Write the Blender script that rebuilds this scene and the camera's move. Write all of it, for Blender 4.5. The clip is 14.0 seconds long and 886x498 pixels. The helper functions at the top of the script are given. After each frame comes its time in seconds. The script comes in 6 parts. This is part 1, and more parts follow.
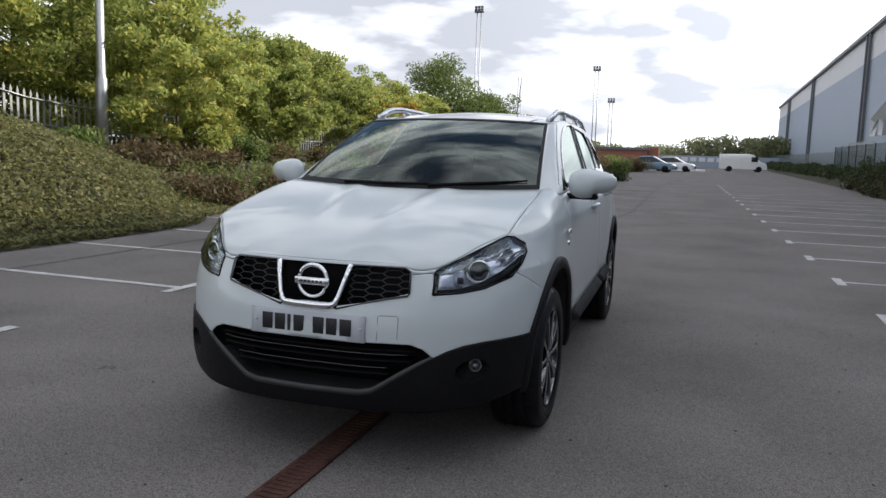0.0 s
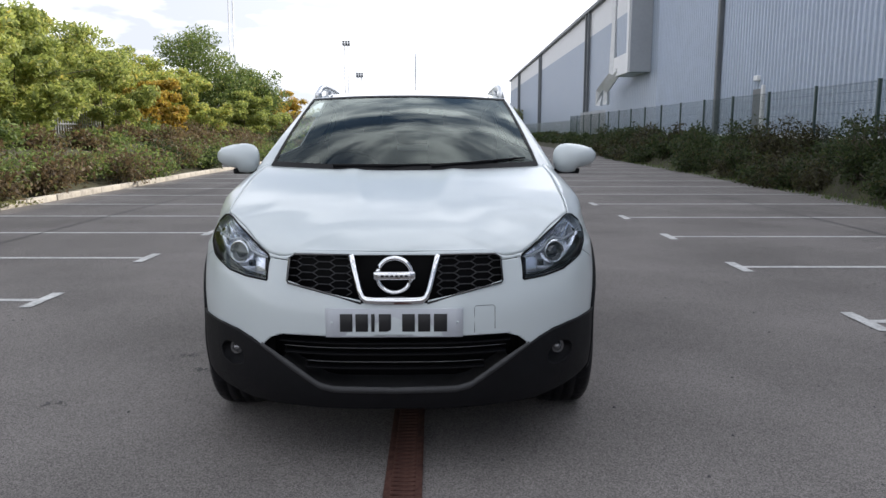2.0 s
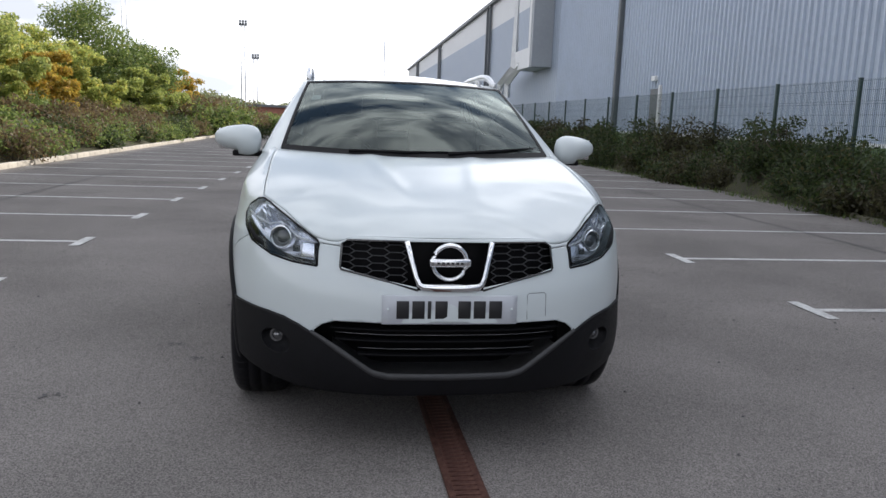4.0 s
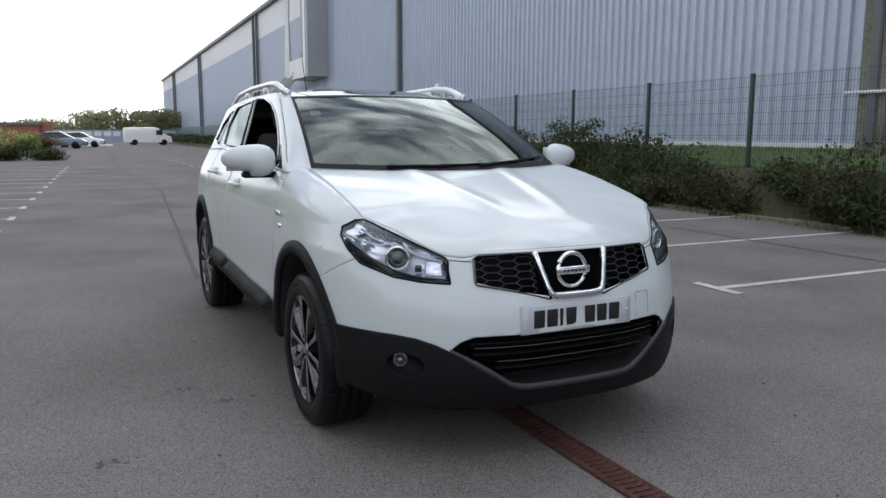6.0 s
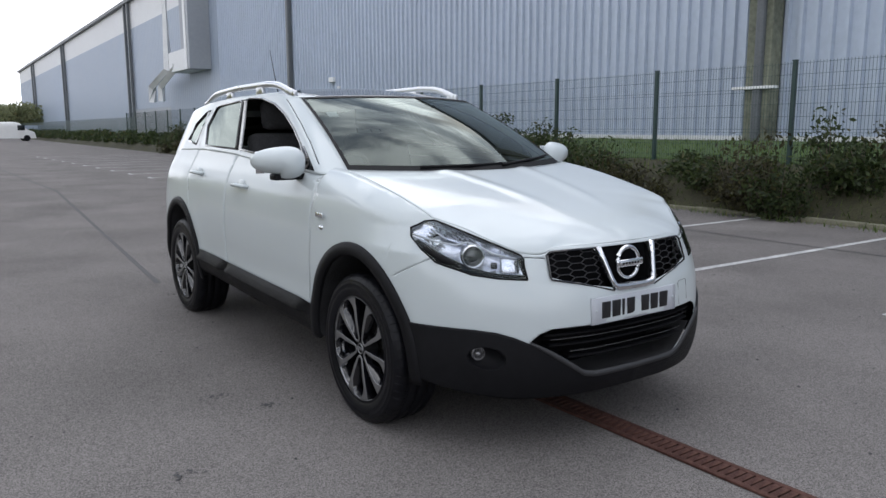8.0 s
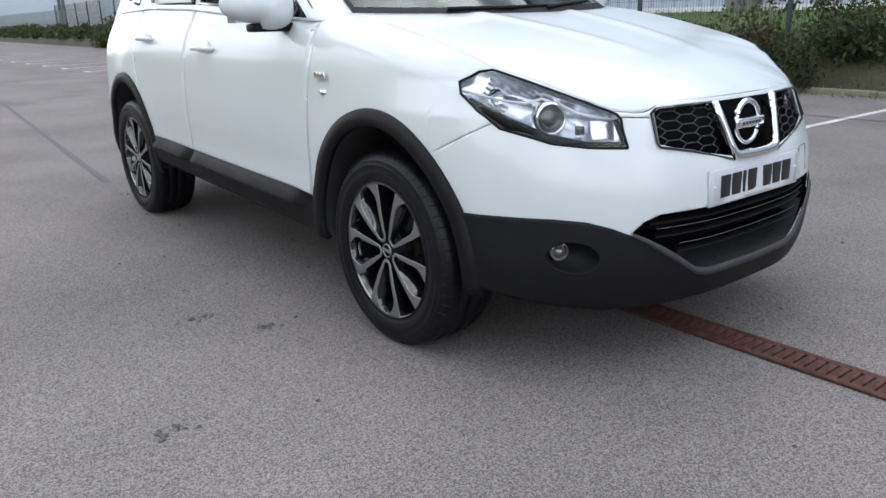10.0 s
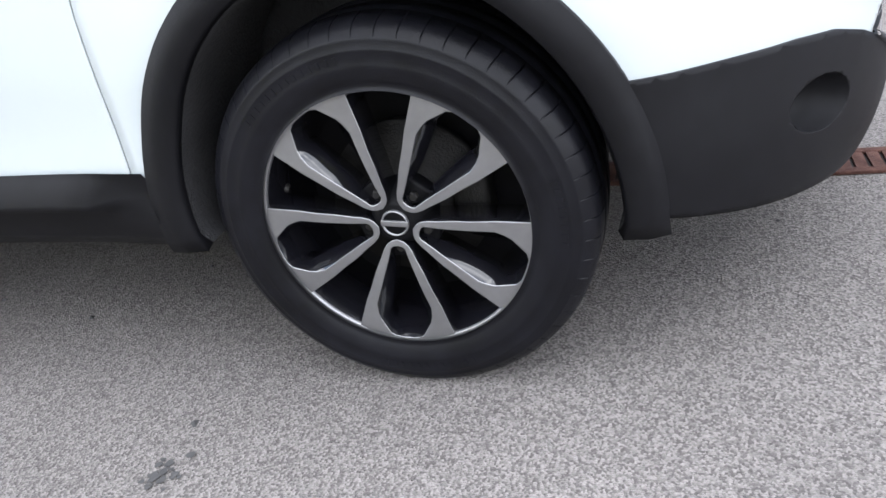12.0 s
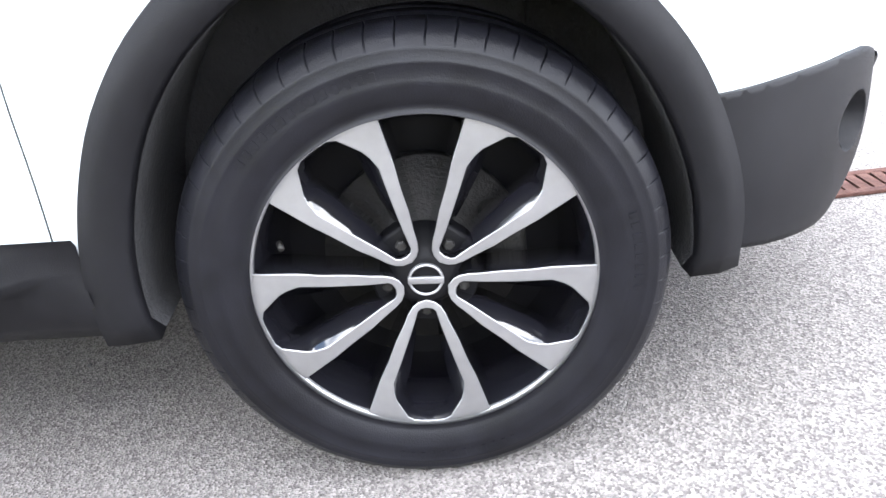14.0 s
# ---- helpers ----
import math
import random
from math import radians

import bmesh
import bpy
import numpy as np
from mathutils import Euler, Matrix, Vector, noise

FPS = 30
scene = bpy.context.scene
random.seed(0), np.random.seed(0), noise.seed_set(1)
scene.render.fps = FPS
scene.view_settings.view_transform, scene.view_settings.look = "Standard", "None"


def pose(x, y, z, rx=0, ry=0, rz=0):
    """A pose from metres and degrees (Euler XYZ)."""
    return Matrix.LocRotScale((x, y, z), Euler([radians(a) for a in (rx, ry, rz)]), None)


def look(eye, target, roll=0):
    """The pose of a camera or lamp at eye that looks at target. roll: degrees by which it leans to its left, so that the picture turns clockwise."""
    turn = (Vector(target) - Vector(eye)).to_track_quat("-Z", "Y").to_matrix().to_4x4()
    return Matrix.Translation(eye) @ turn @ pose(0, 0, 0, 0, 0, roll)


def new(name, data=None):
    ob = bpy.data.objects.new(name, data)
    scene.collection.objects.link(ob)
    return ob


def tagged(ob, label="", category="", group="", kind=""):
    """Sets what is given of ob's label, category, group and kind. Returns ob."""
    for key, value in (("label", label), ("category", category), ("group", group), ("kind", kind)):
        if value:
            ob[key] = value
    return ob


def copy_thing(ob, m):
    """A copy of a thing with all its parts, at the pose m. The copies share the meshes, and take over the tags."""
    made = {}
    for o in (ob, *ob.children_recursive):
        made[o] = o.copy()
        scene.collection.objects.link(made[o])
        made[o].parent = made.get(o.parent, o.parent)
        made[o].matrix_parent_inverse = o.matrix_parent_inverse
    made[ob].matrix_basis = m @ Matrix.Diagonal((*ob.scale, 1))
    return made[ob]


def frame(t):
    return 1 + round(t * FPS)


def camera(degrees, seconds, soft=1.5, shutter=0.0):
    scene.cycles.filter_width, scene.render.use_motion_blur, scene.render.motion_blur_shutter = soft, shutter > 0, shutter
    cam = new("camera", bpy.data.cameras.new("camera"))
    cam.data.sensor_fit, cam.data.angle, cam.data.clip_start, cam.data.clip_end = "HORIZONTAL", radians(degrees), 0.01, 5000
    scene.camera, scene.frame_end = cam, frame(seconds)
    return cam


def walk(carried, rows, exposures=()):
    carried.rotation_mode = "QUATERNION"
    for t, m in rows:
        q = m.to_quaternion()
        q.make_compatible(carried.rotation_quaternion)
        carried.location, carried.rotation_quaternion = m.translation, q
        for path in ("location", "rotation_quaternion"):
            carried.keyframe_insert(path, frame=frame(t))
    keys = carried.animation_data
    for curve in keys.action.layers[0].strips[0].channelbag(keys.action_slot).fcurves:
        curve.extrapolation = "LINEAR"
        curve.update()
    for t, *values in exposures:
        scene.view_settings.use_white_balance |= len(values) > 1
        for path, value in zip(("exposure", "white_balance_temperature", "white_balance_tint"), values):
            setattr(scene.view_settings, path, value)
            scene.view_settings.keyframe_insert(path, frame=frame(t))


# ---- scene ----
cam = camera(60.5, 14.0)
PATH = [
    (0, (1.472, -2.73, 1.312), (0.858, -0.844, 1.057), 1.7),
    (0.5, (1.153, -2.747, 1.315), (0.681, -0.822, 1.049), 2.6),
    (1, (0.791, -2.819, 1.312), (0.507, -0.858, 1.037), 0.7),
    (1.5, (0.454, -2.751, 1.303), (0.339, -0.777, 1.004), -0.1),
    (2, (0.149, -2.79, 1.31), (0.174, -0.814, 1.002), 0.0),
    (2.5, (-0.061, -2.842, 1.327), (0.07, -0.874, 0.998), -0.9),
    (2.7, (-0.078, -2.832, 1.325), (0.029, -0.864, 0.984), 0.1),
    (4.8, (-0.915, -2.617, 1.289), (-0.383, -0.717, 0.961), 1.8),
    (5, (-1.041, -2.566, 1.302), (-0.449, -0.685, 0.968), 1.3),
    (5.5, (-1.429, -2.526, 1.307), (-0.702, -0.688, 1.001), 0.5),
    (6, (-1.768, -2.374, 1.291), (-0.894, -0.6, 0.993), 0.2),
    (6.5, (-2.03, -2.197, 1.32), (-1.084, -0.461, 1.017), -0.3),
    (7, (-2.335, -2.134, 1.338), (-1.279, -0.463, 1.03), -0.8),
    (9.3, (-2.505, -1.808, 1.25), (-1.326, -0.233, 0.89), -0.4),
    (9.5, (-2.403, -1.661, 1.21), (-1.248, -0.087, 0.772), -1.5),
    (10, (-2.268, -1.233, 1.114), (-1.083, 0.267, 0.525), -1.6),
    (10.5, (-2.19, -0.825, 1.054), (-0.912, 0.555, 0.374), -4.1),
    (11, (-2.089, -0.371, 0.978), (-0.681, 0.803, 0.18), -6.0),
    (11.5, (-1.976, 0.017, 0.941), (-0.46, 0.971, 0.051), -7.3),
    (12, (-1.925, 0.388, 0.89), (-0.271, 1.009, -0.048), -11.3),
    (12.5, (-1.817, 0.617, 0.813), (-0.098, 1.058, -0.109), -13.6),
    (13, (-1.79, 0.753, 0.786), (0.028, 0.94, -0.026), -10.7),
    (13.5, (-1.789, 0.817, 0.785), (0.041, 0.857, -0.019), -9.0),
    (14, (-1.784, 0.818, 0.821), (0.022, 0.854, -0.038), -7.2),
]
walk(cam, [(t, look(eye, target, roll)) for t, eye, target, roll in PATH],
     [(0, -0.05), (2.5, 0.36), (5, 0.28), (7, 0.44), (9.3, 0.76), (10, 1.12), (11, 1.58), (12, 2.14), (13, 2.94), (14, 3.36)])

# ---- world, sun, exposure ----
SUN_EL, SUN_AZ = 28.0, 58.0          # degrees; azimuth clockwise from +y
world = bpy.data.worlds.new("world")
scene.world = world
world.use_nodes = True
wn, wl = world.node_tree.nodes, world.node_tree.links
sky = wn.new("ShaderNodeTexSky")
sky.sky_type, sky.sun_disc = 'NISHITA', False
sky.sun_elevation, sky.sun_rotation = radians(SUN_EL), radians(SUN_AZ)
wc = wn.new("ShaderNodeTexCoord")
wm = wn.new("ShaderNodeMapping")
wm.inputs["Scale"].default_value = (1.0, 1.0, 3.2)
cloud_noise = wn.new("ShaderNodeTexNoise")
cloud_noise.inputs["Scale"].default_value = 2.6
cloud_noise.inputs["Detail"].default_value = 7
cloud_noise.inputs["Roughness"].default_value = 0.52
cover = wn.new("ShaderNodeValToRGB")
cover.color_ramp.elements[0].position, cover.color_ramp.elements[1].position = 0.38, 0.52
shade_noise = wn.new("ShaderNodeTexNoise")
shade_noise.inputs["Scale"].default_value = 5.0
shade_noise.inputs["Detail"].default_value = 5
shade = wn.new("ShaderNodeValToRGB")
shade.color_ramp.elements[0].position, shade.color_ramp.elements[1].position = 0.43, 0.57
shade.color_ramp.elements[0].color = (6.3, 6.65, 7.5, 1)
shade.color_ramp.elements[1].color = (13.2, 13.45, 14.2, 1)
skymix = wn.new("ShaderNodeMix")
skymix.data_type = 'RGBA'
wl.new(wc.outputs["Generated"], wm.inputs["Vector"])
wl.new(wm.outputs[0], cloud_noise.inputs["Vector"])
wl.new(wm.outputs[0], shade_noise.inputs["Vector"])
# clouds close up towards the horizon, where one looks along their sheet
height = wn.new("ShaderNodeSeparateXYZ")
closing = wn.new("ShaderNodeMapRange")
closing.inputs["From Min"].default_value, closing.inputs["From Max"].default_value = 0.10, 0.36
closing.inputs["To Min"].default_value, closing.inputs["To Max"].default_value = 0.22, 0.0
closed = wn.new("ShaderNodeMath")
closed.operation = 'ADD'
wl.new(wc.outputs["Generated"], height.inputs[0])
wl.new(height.outputs["Z"], closing.inputs["Value"])
wl.new(closing.outputs[0], closed.inputs[0])
wl.new(cloud_noise.outputs[0], closed.inputs[1])
wl.new(closed.outputs[0], cover.inputs[0])
wl.new(shade_noise.outputs[0], shade.inputs[0])
wl.new(cover.outputs[0], skymix.inputs[0])
wl.new(sky.outputs[0], skymix.inputs[6])
# thin cloud glows brighter towards the sun
sunward = wn.new("ShaderNodeVectorMath")
sunward.operation = 'DOT_PRODUCT'
sunward.inputs[1].default_value = (math.cos(radians(SUN_EL)) * math.sin(radians(SUN_AZ)), math.cos(radians(SUN_EL)) * math.cos(radians(SUN_AZ)), math.sin(radians(SUN_EL)))
unit = wn.new("ShaderNodeVectorMath")
unit.operation = 'NORMALIZE'
glow = wn.new("ShaderNodeMapRange")
glow.interpolation_type = 'SMOOTHSTEP'
glow.inputs["From Min"].default_value, glow.inputs["From Max"].default_value = 0.2, 1.0
glow.inputs["To Min"].default_value, glow.inputs["To Max"].default_value = 1.0, 1.7
lit = wn.new("ShaderNodeVectorMath")
lit.operation = 'SCALE'
wl.new(wc.outputs["Generated"], unit.inputs[0])
wl.new(unit.outputs[0], sunward.inputs[0])
wl.new(sunward.outputs["Value"], glow.inputs["Value"])
wl.new(shade.outputs[0], lit.inputs[0])
wl.new(glow.outputs[0], lit.inputs["Scale"])
wl.new(lit.outputs[0], skymix.inputs[7])
wl.new(skymix.outputs[2], wn["Background"].inputs[0])
wn["Background"].inputs[1].default_value = 0.11
sun = new("sun", bpy.data.lights.new("sun", 'SUN'))
sun.data.energy, sun.data.angle, sun.data.color = 5.0, radians(0.8), (1.0, 0.93, 0.82)
sun.matrix_world = look((0, 0, 0), (-math.cos(radians(SUN_EL)) * math.sin(radians(SUN_AZ)), -math.cos(radians(SUN_EL)) * math.cos(radians(SUN_AZ)), -math.sin(radians(SUN_EL))))


# ---- materials ----
def material(name, color, rough=0.5, metal=0.0, vary=0.0, scale=20.0, bump=0.0, bump_scale=None, coat=0.0, second=None, per_object=0.0, fine=None, spec=0.5):
    """A surface with colour variation at two scales and fine relief, in metres."""
    m = bpy.data.materials.new(name)
    m.use_nodes = True
    n, l = m.node_tree.nodes, m.node_tree.links
    p = n["Principled BSDF"]
    p.inputs["Roughness"].default_value, p.inputs["Metallic"].default_value = rough, metal
    p.inputs["Coat Weight"].default_value, p.inputs["Coat Roughness"].default_value = coat, 0.03
    p.inputs["Specular IOR Level"].default_value = spec
    c = tuple(color) + (1,)
    p.inputs["Base Color"].default_value = c
    tc = n.new("ShaderNodeTexCoord")
    if vary or second or per_object:
        big, small = n.new("ShaderNodeTexNoise"), n.new("ShaderNodeTexNoise")
        big.inputs["Scale"].default_value, big.inputs["Detail"].default_value = scale * 0.12, 4
        small.inputs["Scale"].default_value, small.inputs["Detail"].default_value = fine or scale, 3
        l.new(tc.outputs["Object"], big.inputs["Vector"]), l.new(tc.outputs["Object"], small.inputs["Vector"])
        add = n.new("ShaderNodeMath")
        add.operation = 'ADD'
        l.new(big.outputs[0], add.inputs[0]), l.new(small.outputs[0], add.inputs[1])
        last = add
        if per_object:
            info, mul, add2 = n.new("ShaderNodeObjectInfo"), n.new("ShaderNodeMath"), n.new("ShaderNodeMath")
            mul.operation, add2.operation, mul.inputs[1].default_value = 'MULTIPLY', 'ADD', per_object
            l.new(info.outputs["Random"], mul.inputs[0]), l.new(mul.outputs[0], add2.inputs[0]), l.new(add.outputs[0], add2.inputs[1])
            last = add2
        ramp = n.new("ShaderNodeMapRange")
        ramp.inputs["From Min"].default_value, ramp.inputs["From Max"].default_value = 0.65, 1.35
        l.new(last.outputs[0], ramp.inputs["Value"])
        mix = n.new("ShaderNodeMix")
        mix.data_type = 'RGBA'
        mix.inputs[6].default_value = tuple(max(0.0, v * (1 - vary)) for v in color) + (1,)
        mix.inputs[7].default_value = (tuple(second) if second else tuple(min(1.0, v * (1 + vary)) for v in color)) + (1,)
        l.new(ramp.outputs[0], mix.inputs[0]), l.new(mix.outputs[2], p.inputs["Base Color"])
        rr = n.new("ShaderNodeMapRange")
        rr.inputs["From Min"].default_value, rr.inputs["From Max"].default_value = 0.3, 0.7
        rr.inputs["To Min"].default_value, rr.inputs["To Max"].default_value = rough * 0.88, min(1, rough * 1.12)
        l.new(big.outputs[0], rr.inputs["Value"]), l.new(rr.outputs[0], p.inputs["Roughness"])
    if bump:
        relief, b = n.new("ShaderNodeTexNoise"), n.new("ShaderNodeBump")
        relief.inputs["Scale"].default_value, relief.inputs["Detail"].default_value = bump_scale or scale, 4
        b.inputs["Strength"].default_value, b.inputs["Distance"].default_value = bump, 0.01
        l.new(tc.outputs["Object"], relief.inputs["Vector"]), l.new(relief.outputs[0], b.inputs["Height"]), l.new(b.outputs[0], p.inputs["Normal"])
    return m


def glass(name, color, rough=0.0, alpha=0.35):
    """A thin pane: part clear, part tinted mirror, by Fresnel gloss."""
    m = bpy.data.materials.new(name)
    m.use_nodes = True
    n, l = m.node_tree.nodes, m.node_tree.links
    n.remove(n["Principled BSDF"])
    clear, gloss, mix, fres = n.new("ShaderNodeBsdfTransparent"), n.new("ShaderNodeBsdfGlossy"), n.new("ShaderNodeMixShader"), n.new("ShaderNodeFresnel")
    clear.inputs[0].default_value = tuple(color) + (1,)
    gloss.inputs[0].default_value = (0.90, 1.0, 0.95, 1)
    gloss.inputs[1].default_value = rough
    fres.inputs[0].default_value = 1.0 + alpha
    l.new(fres.outputs[0], mix.inputs[0]), l.new(clear.outputs[0], mix.inputs[1]), l.new(gloss.outputs[0], mix.inputs[2])
    l.new(mix.outputs[0], n["Material Output"].inputs[0])
    return m


PAINT = material("white_car_paint", (0.51, 0.555, 0.57), 0.35, vary=0.012, scale=6, coat=0.75, spec=0.25)
PAINT.node_tree.nodes["Principled BSDF"].inputs["Coat Roughness"].default_value = 0.11
PLASTIC = material("grained_black_plastic", (0.0065, 0.0065, 0.008), 0.5, vary=0.25, scale=30, bump=0.2, bump_scale=900, spec=0.16)
PLASTIC_LIGHT = material("lighter_grey_plastic", (0.026, 0.0265, 0.029), 0.55, vary=0.2, scale=30, bump=0.2, bump_scale=900)
LINER = material("wheel_arch_liner", (0.020, 0.020, 0.022), 0.9, vary=0.4, scale=15, bump=0.5, bump_scale=120)
GLOSS_BLACK = material("gloss_black", (0.006, 0.006, 0.008), 0.10, coat=1.0)
CHROME = material("chrome", (0.75, 0.76, 0.78), 0.08, 1.0)
SATIN = material("satin_silver", (0.62, 0.63, 0.65), 0.3, 1.0, vary=0.06, scale=40)
MACHINED = material("machined_alloy", (0.29, 0.29, 0.30), 0.40, 0.85, vary=0.07, scale=60, bump=0.06, bump_scale=700)
RUBBER = material("tyre_rubber", (0.0055, 0.0056, 0.0078), 0.40, vary=0.45, scale=25, bump=0.10, bump_scale=400, spec=0.2)
BRAKE = material("brake_iron", (0.014, 0.013, 0.0125), 0.6, 0.3, vary=0.5, scale=50, bump=0.3, bump_scale=200)
TINT = glass("tinted_glass", (0.30, 0.34, 0.33), 0.0, 0.55)
PRIVACY = glass("privacy_glass", (0.025, 0.03, 0.03), 0.0, 0.8)
SCREEN = glass("windscreen_glass", (0.60, 0.66, 0.62), 0.0, 0.52)
LENS = glass("lamp_lens", (0.95, 0.97, 1.0), 0.0, 0.42)
TRIM = material("dark_interior_trim", (0.03, 0.03, 0.032), 0.8, vary=0.3, scale=30, bump=0.2, bump_scale=300)
FABRIC = material("grey_seat_fabric", (0.07, 0.07, 0.075), 0.95, vary=0.3, scale=80, bump=0.3, bump_scale=500)
PLATE = material("number_plate_white", (0.44, 0.46, 0.50), 0.35, vary=0.04, scale=30)
INK = material("black_ink", (0.012, 0.012, 0.014), 0.4)
FRIT = material("black_ceramic_frit", (0.004, 0.004, 0.005), 0.5, spec=0.12)
WHITE_LAMP = material("pale_lamp_moulding", (0.62, 0.64, 0.68), 0.3, 0.2, vary=0.08, scale=60)
ROOFGLASS = material("dark_roof_glass", (0.010, 0.014, 0.020), 0.04, coat=0.5)
LAMP_DARK = material("lamp_bezel_silver", (0.72, 0.74, 0.80), 0.22, 0.85, vary=0.12, scale=60)
FOG_GLASS = material("dim_fog_glass", (0.20, 0.20, 0.21), 0.15, 0.6, vary=0.2, scale=60, coat=0.5)
COMB = material("grille_mesh_plastic", (0.034, 0.034, 0.038), 0.35, vary=0.2, scale=30)


# ---- building blocks ----
def part(name, bm, mat, parent, label="", smooth=True):
    me = bpy.data.meshes.new(name)
    bmesh.ops.recalc_face_normals(bm, faces=bm.faces) if len(bm.faces) < 60000 else None
    bm.to_mesh(me)
    bm.free()
    for f in me.polygons:
        f.use_smooth = smooth
    me.materials.append(mat)
    ob = new(name, me)
    if parent:
        ob.parent = parent
    return tagged(ob, label)


def raw(name, verts, faces, mat, parent=None, label="", smooth=False):
    me = bpy.data.meshes.new(name)
    me.from_pydata([tuple(v) for v in verts], [], faces)
    me.materials.append(mat)
    for f in me.polygons:
        f.use_smooth = smooth
    ob = new(name, me)
    if parent:
        ob.parent = parent
    return tagged(ob, label)


def holder(name, place, label, category, group=""):
    ob = new(name)
    ob.location = place
    ob.empty_display_size = 0.1
    return tagged(ob, label, category, group)


def block(bm, x0, y0, z0, x1, y1, z1, bevel=0.0, m=None):
    """Adds a box, its edges rounded by bevel, to bm."""
    t = bmesh.new()
    bmesh.ops.create_cube(t, size=1, matrix=Matrix.LocRotScale(((x0 + x1) / 2, (y0 + y1) / 2, (z0 + z1) / 2), None, (abs(x1 - x0), abs(y1 - y0), abs(z1 - z0))))
    if bevel:
        bmesh.ops.bevel(t, geom=t.edges[:], offset=bevel, segments=2, affect='EDGES', profile=0.5)
    if m:
        t.transform(m)
    me = bpy.data.meshes.new("tmp")
    t.to_mesh(me)
    t.free()
    bm.from_mesh(me)
    bpy.data.meshes.remove(me)
    return bm


def tube(bm, pts, r, sides=8, flat=1.0):
    """Adds a round bar along the points; r is one radius or one a point."""
    pts = [Vector(p) for p in pts]
    rr = r if isinstance(r, (list, tuple)) else [r] * len(pts)
    rings = []
    for i, p in enumerate(pts):
        d = (pts[min(i + 1, len(pts) - 1)] - pts[max(i - 1, 0)]).normalized()
        a = d.cross(Vector((0, 0, 1)) if abs(d.z) < 0.9 else Vector((1, 0, 0))).normalized()
        b = d.cross(a)
        rings.append([bm.verts.new(p + rr[i] * (math.cos(k) * a + flat * math.sin(k) * b)) for k in (2 * math.pi * j / sides for j in range(sides))])
    for u, v in zip(rings, rings[1:]):
        for j in range(sides):
            bm.faces.new((u[j], u[(j + 1) % sides], v[(j + 1) % sides], v[j]))
    bm.faces.new(rings[0]), bm.faces.new(rings[-1])
    return bm


def lathe(bm, prof, centre, n=64, axis=Vector((1, 0, 0)), closed=False):
    """Adds a turned shape round an axis along x; prof holds (along, radius)."""
    rings = []
    for k in range(n):
        a = 2 * math.pi * k / n
        rings.append([bm.verts.new((centre[0] + u, centre[1] + r * math.cos(a), centre[2] + r * math.sin(a))) for u, r in prof])
    m = len(prof)
    for k in range(n):
        p, q = rings[k], rings[(k + 1) % n]
        for j in range(m if closed else m - 1):
            bm.faces.new((p[j], q[j], q[(j + 1) % m], p[(j + 1) % m]))
    return bm


def spline(keys, v):
    """Smooth value at v through the keys (place, value)."""
    if v <= keys[0][0]:
        return keys[0][1]
    for i in range(len(keys) - 1):
        (a, p), (b, q) = keys[i], keys[i + 1]
        if v <= b:
            d1 = (q - keys[i - 1][1]) / (b - keys[i - 1][0]) if i else (q - p) / (b - a)
            d2 = (keys[i + 2][1] - p) / (keys[i + 2][0] - a) if i + 2 < len(keys) else (q - p) / (b - a)
            t, h = (v - a) / (b - a), b - a
            return (2 * t ** 3 - 3 * t * t + 1) * p + (t ** 3 - 2 * t * t + t) * h * d1 + (3 * t * t - 2 * t ** 3) * q + (t ** 3 - t * t) * h * d2
    return keys[-1][1]


def line(keys, v):
    return float(np.interp(v, [k[0] for k in keys], [k[1] for k in keys]))


def cut(bm, poly, axes, faces=None):
    """Cuts a convex outline, in the two named axes, through bm and gives the faces inside."""
    i, j = ("xyz".index(c) for c in axes)
    area = sum(p[0] * q[1] - q[0] * p[1] for p, q in zip(poly, poly[1:] + poly[:1]))
    pts = poly if area > 0 else poly[::-1]
    inside = list(faces if faces is not None else bm.faces)
    for p, q in zip(pts, pts[1:] + pts[:1]):
        no, co = [0, 0, 0], [0, 0, 0]
        no[i], no[j], co[i], co[j] = -(q[1] - p[1]), q[0] - p[0], p[0], p[1]
        no, co = Vector(no).normalized(), Vector(co)
        geom = inside + list({e for f in inside for e in f.edges}) + list({v for f in inside for v in f.verts})
        got = bmesh.ops.bisect_plane(bm, geom=geom, dist=1e-6, plane_co=co, plane_no=no)
        pool = {g for g in got["geom"] if isinstance(g, bmesh.types.BMFace)} | {f for f in inside if f.is_valid}
        inside = [f for f in pool if (f.calc_center_median() - co).dot(no) > 0]
    return inside


def take(bm, faces):
    """Moves faces out of bm into a new bmesh."""
    faces = [f for f in faces if f.is_valid]
    out, seen = bmesh.new(), {}
    for f in faces:
        for v in f.verts:
            if v not in seen:
                seen[v] = out.verts.new(v.co)
    for f in faces:
        out.faces.new([seen[v] for v in f.verts])
    bmesh.ops.delete(bm, geom=faces, context='FACES')
    return out


def mirrored(bm):
    out = bm.copy()
    bmesh.ops.scale(out, vec=(-1, 1, 1), verts=out.verts)
    bmesh.ops.reverse_faces(out, faces=out.faces)
    return out


def thicken(ob, t):
    s = ob.modifiers.new("sheet", 'SOLIDIFY')
    s.thickness, s.offset = t, -1
    return ob


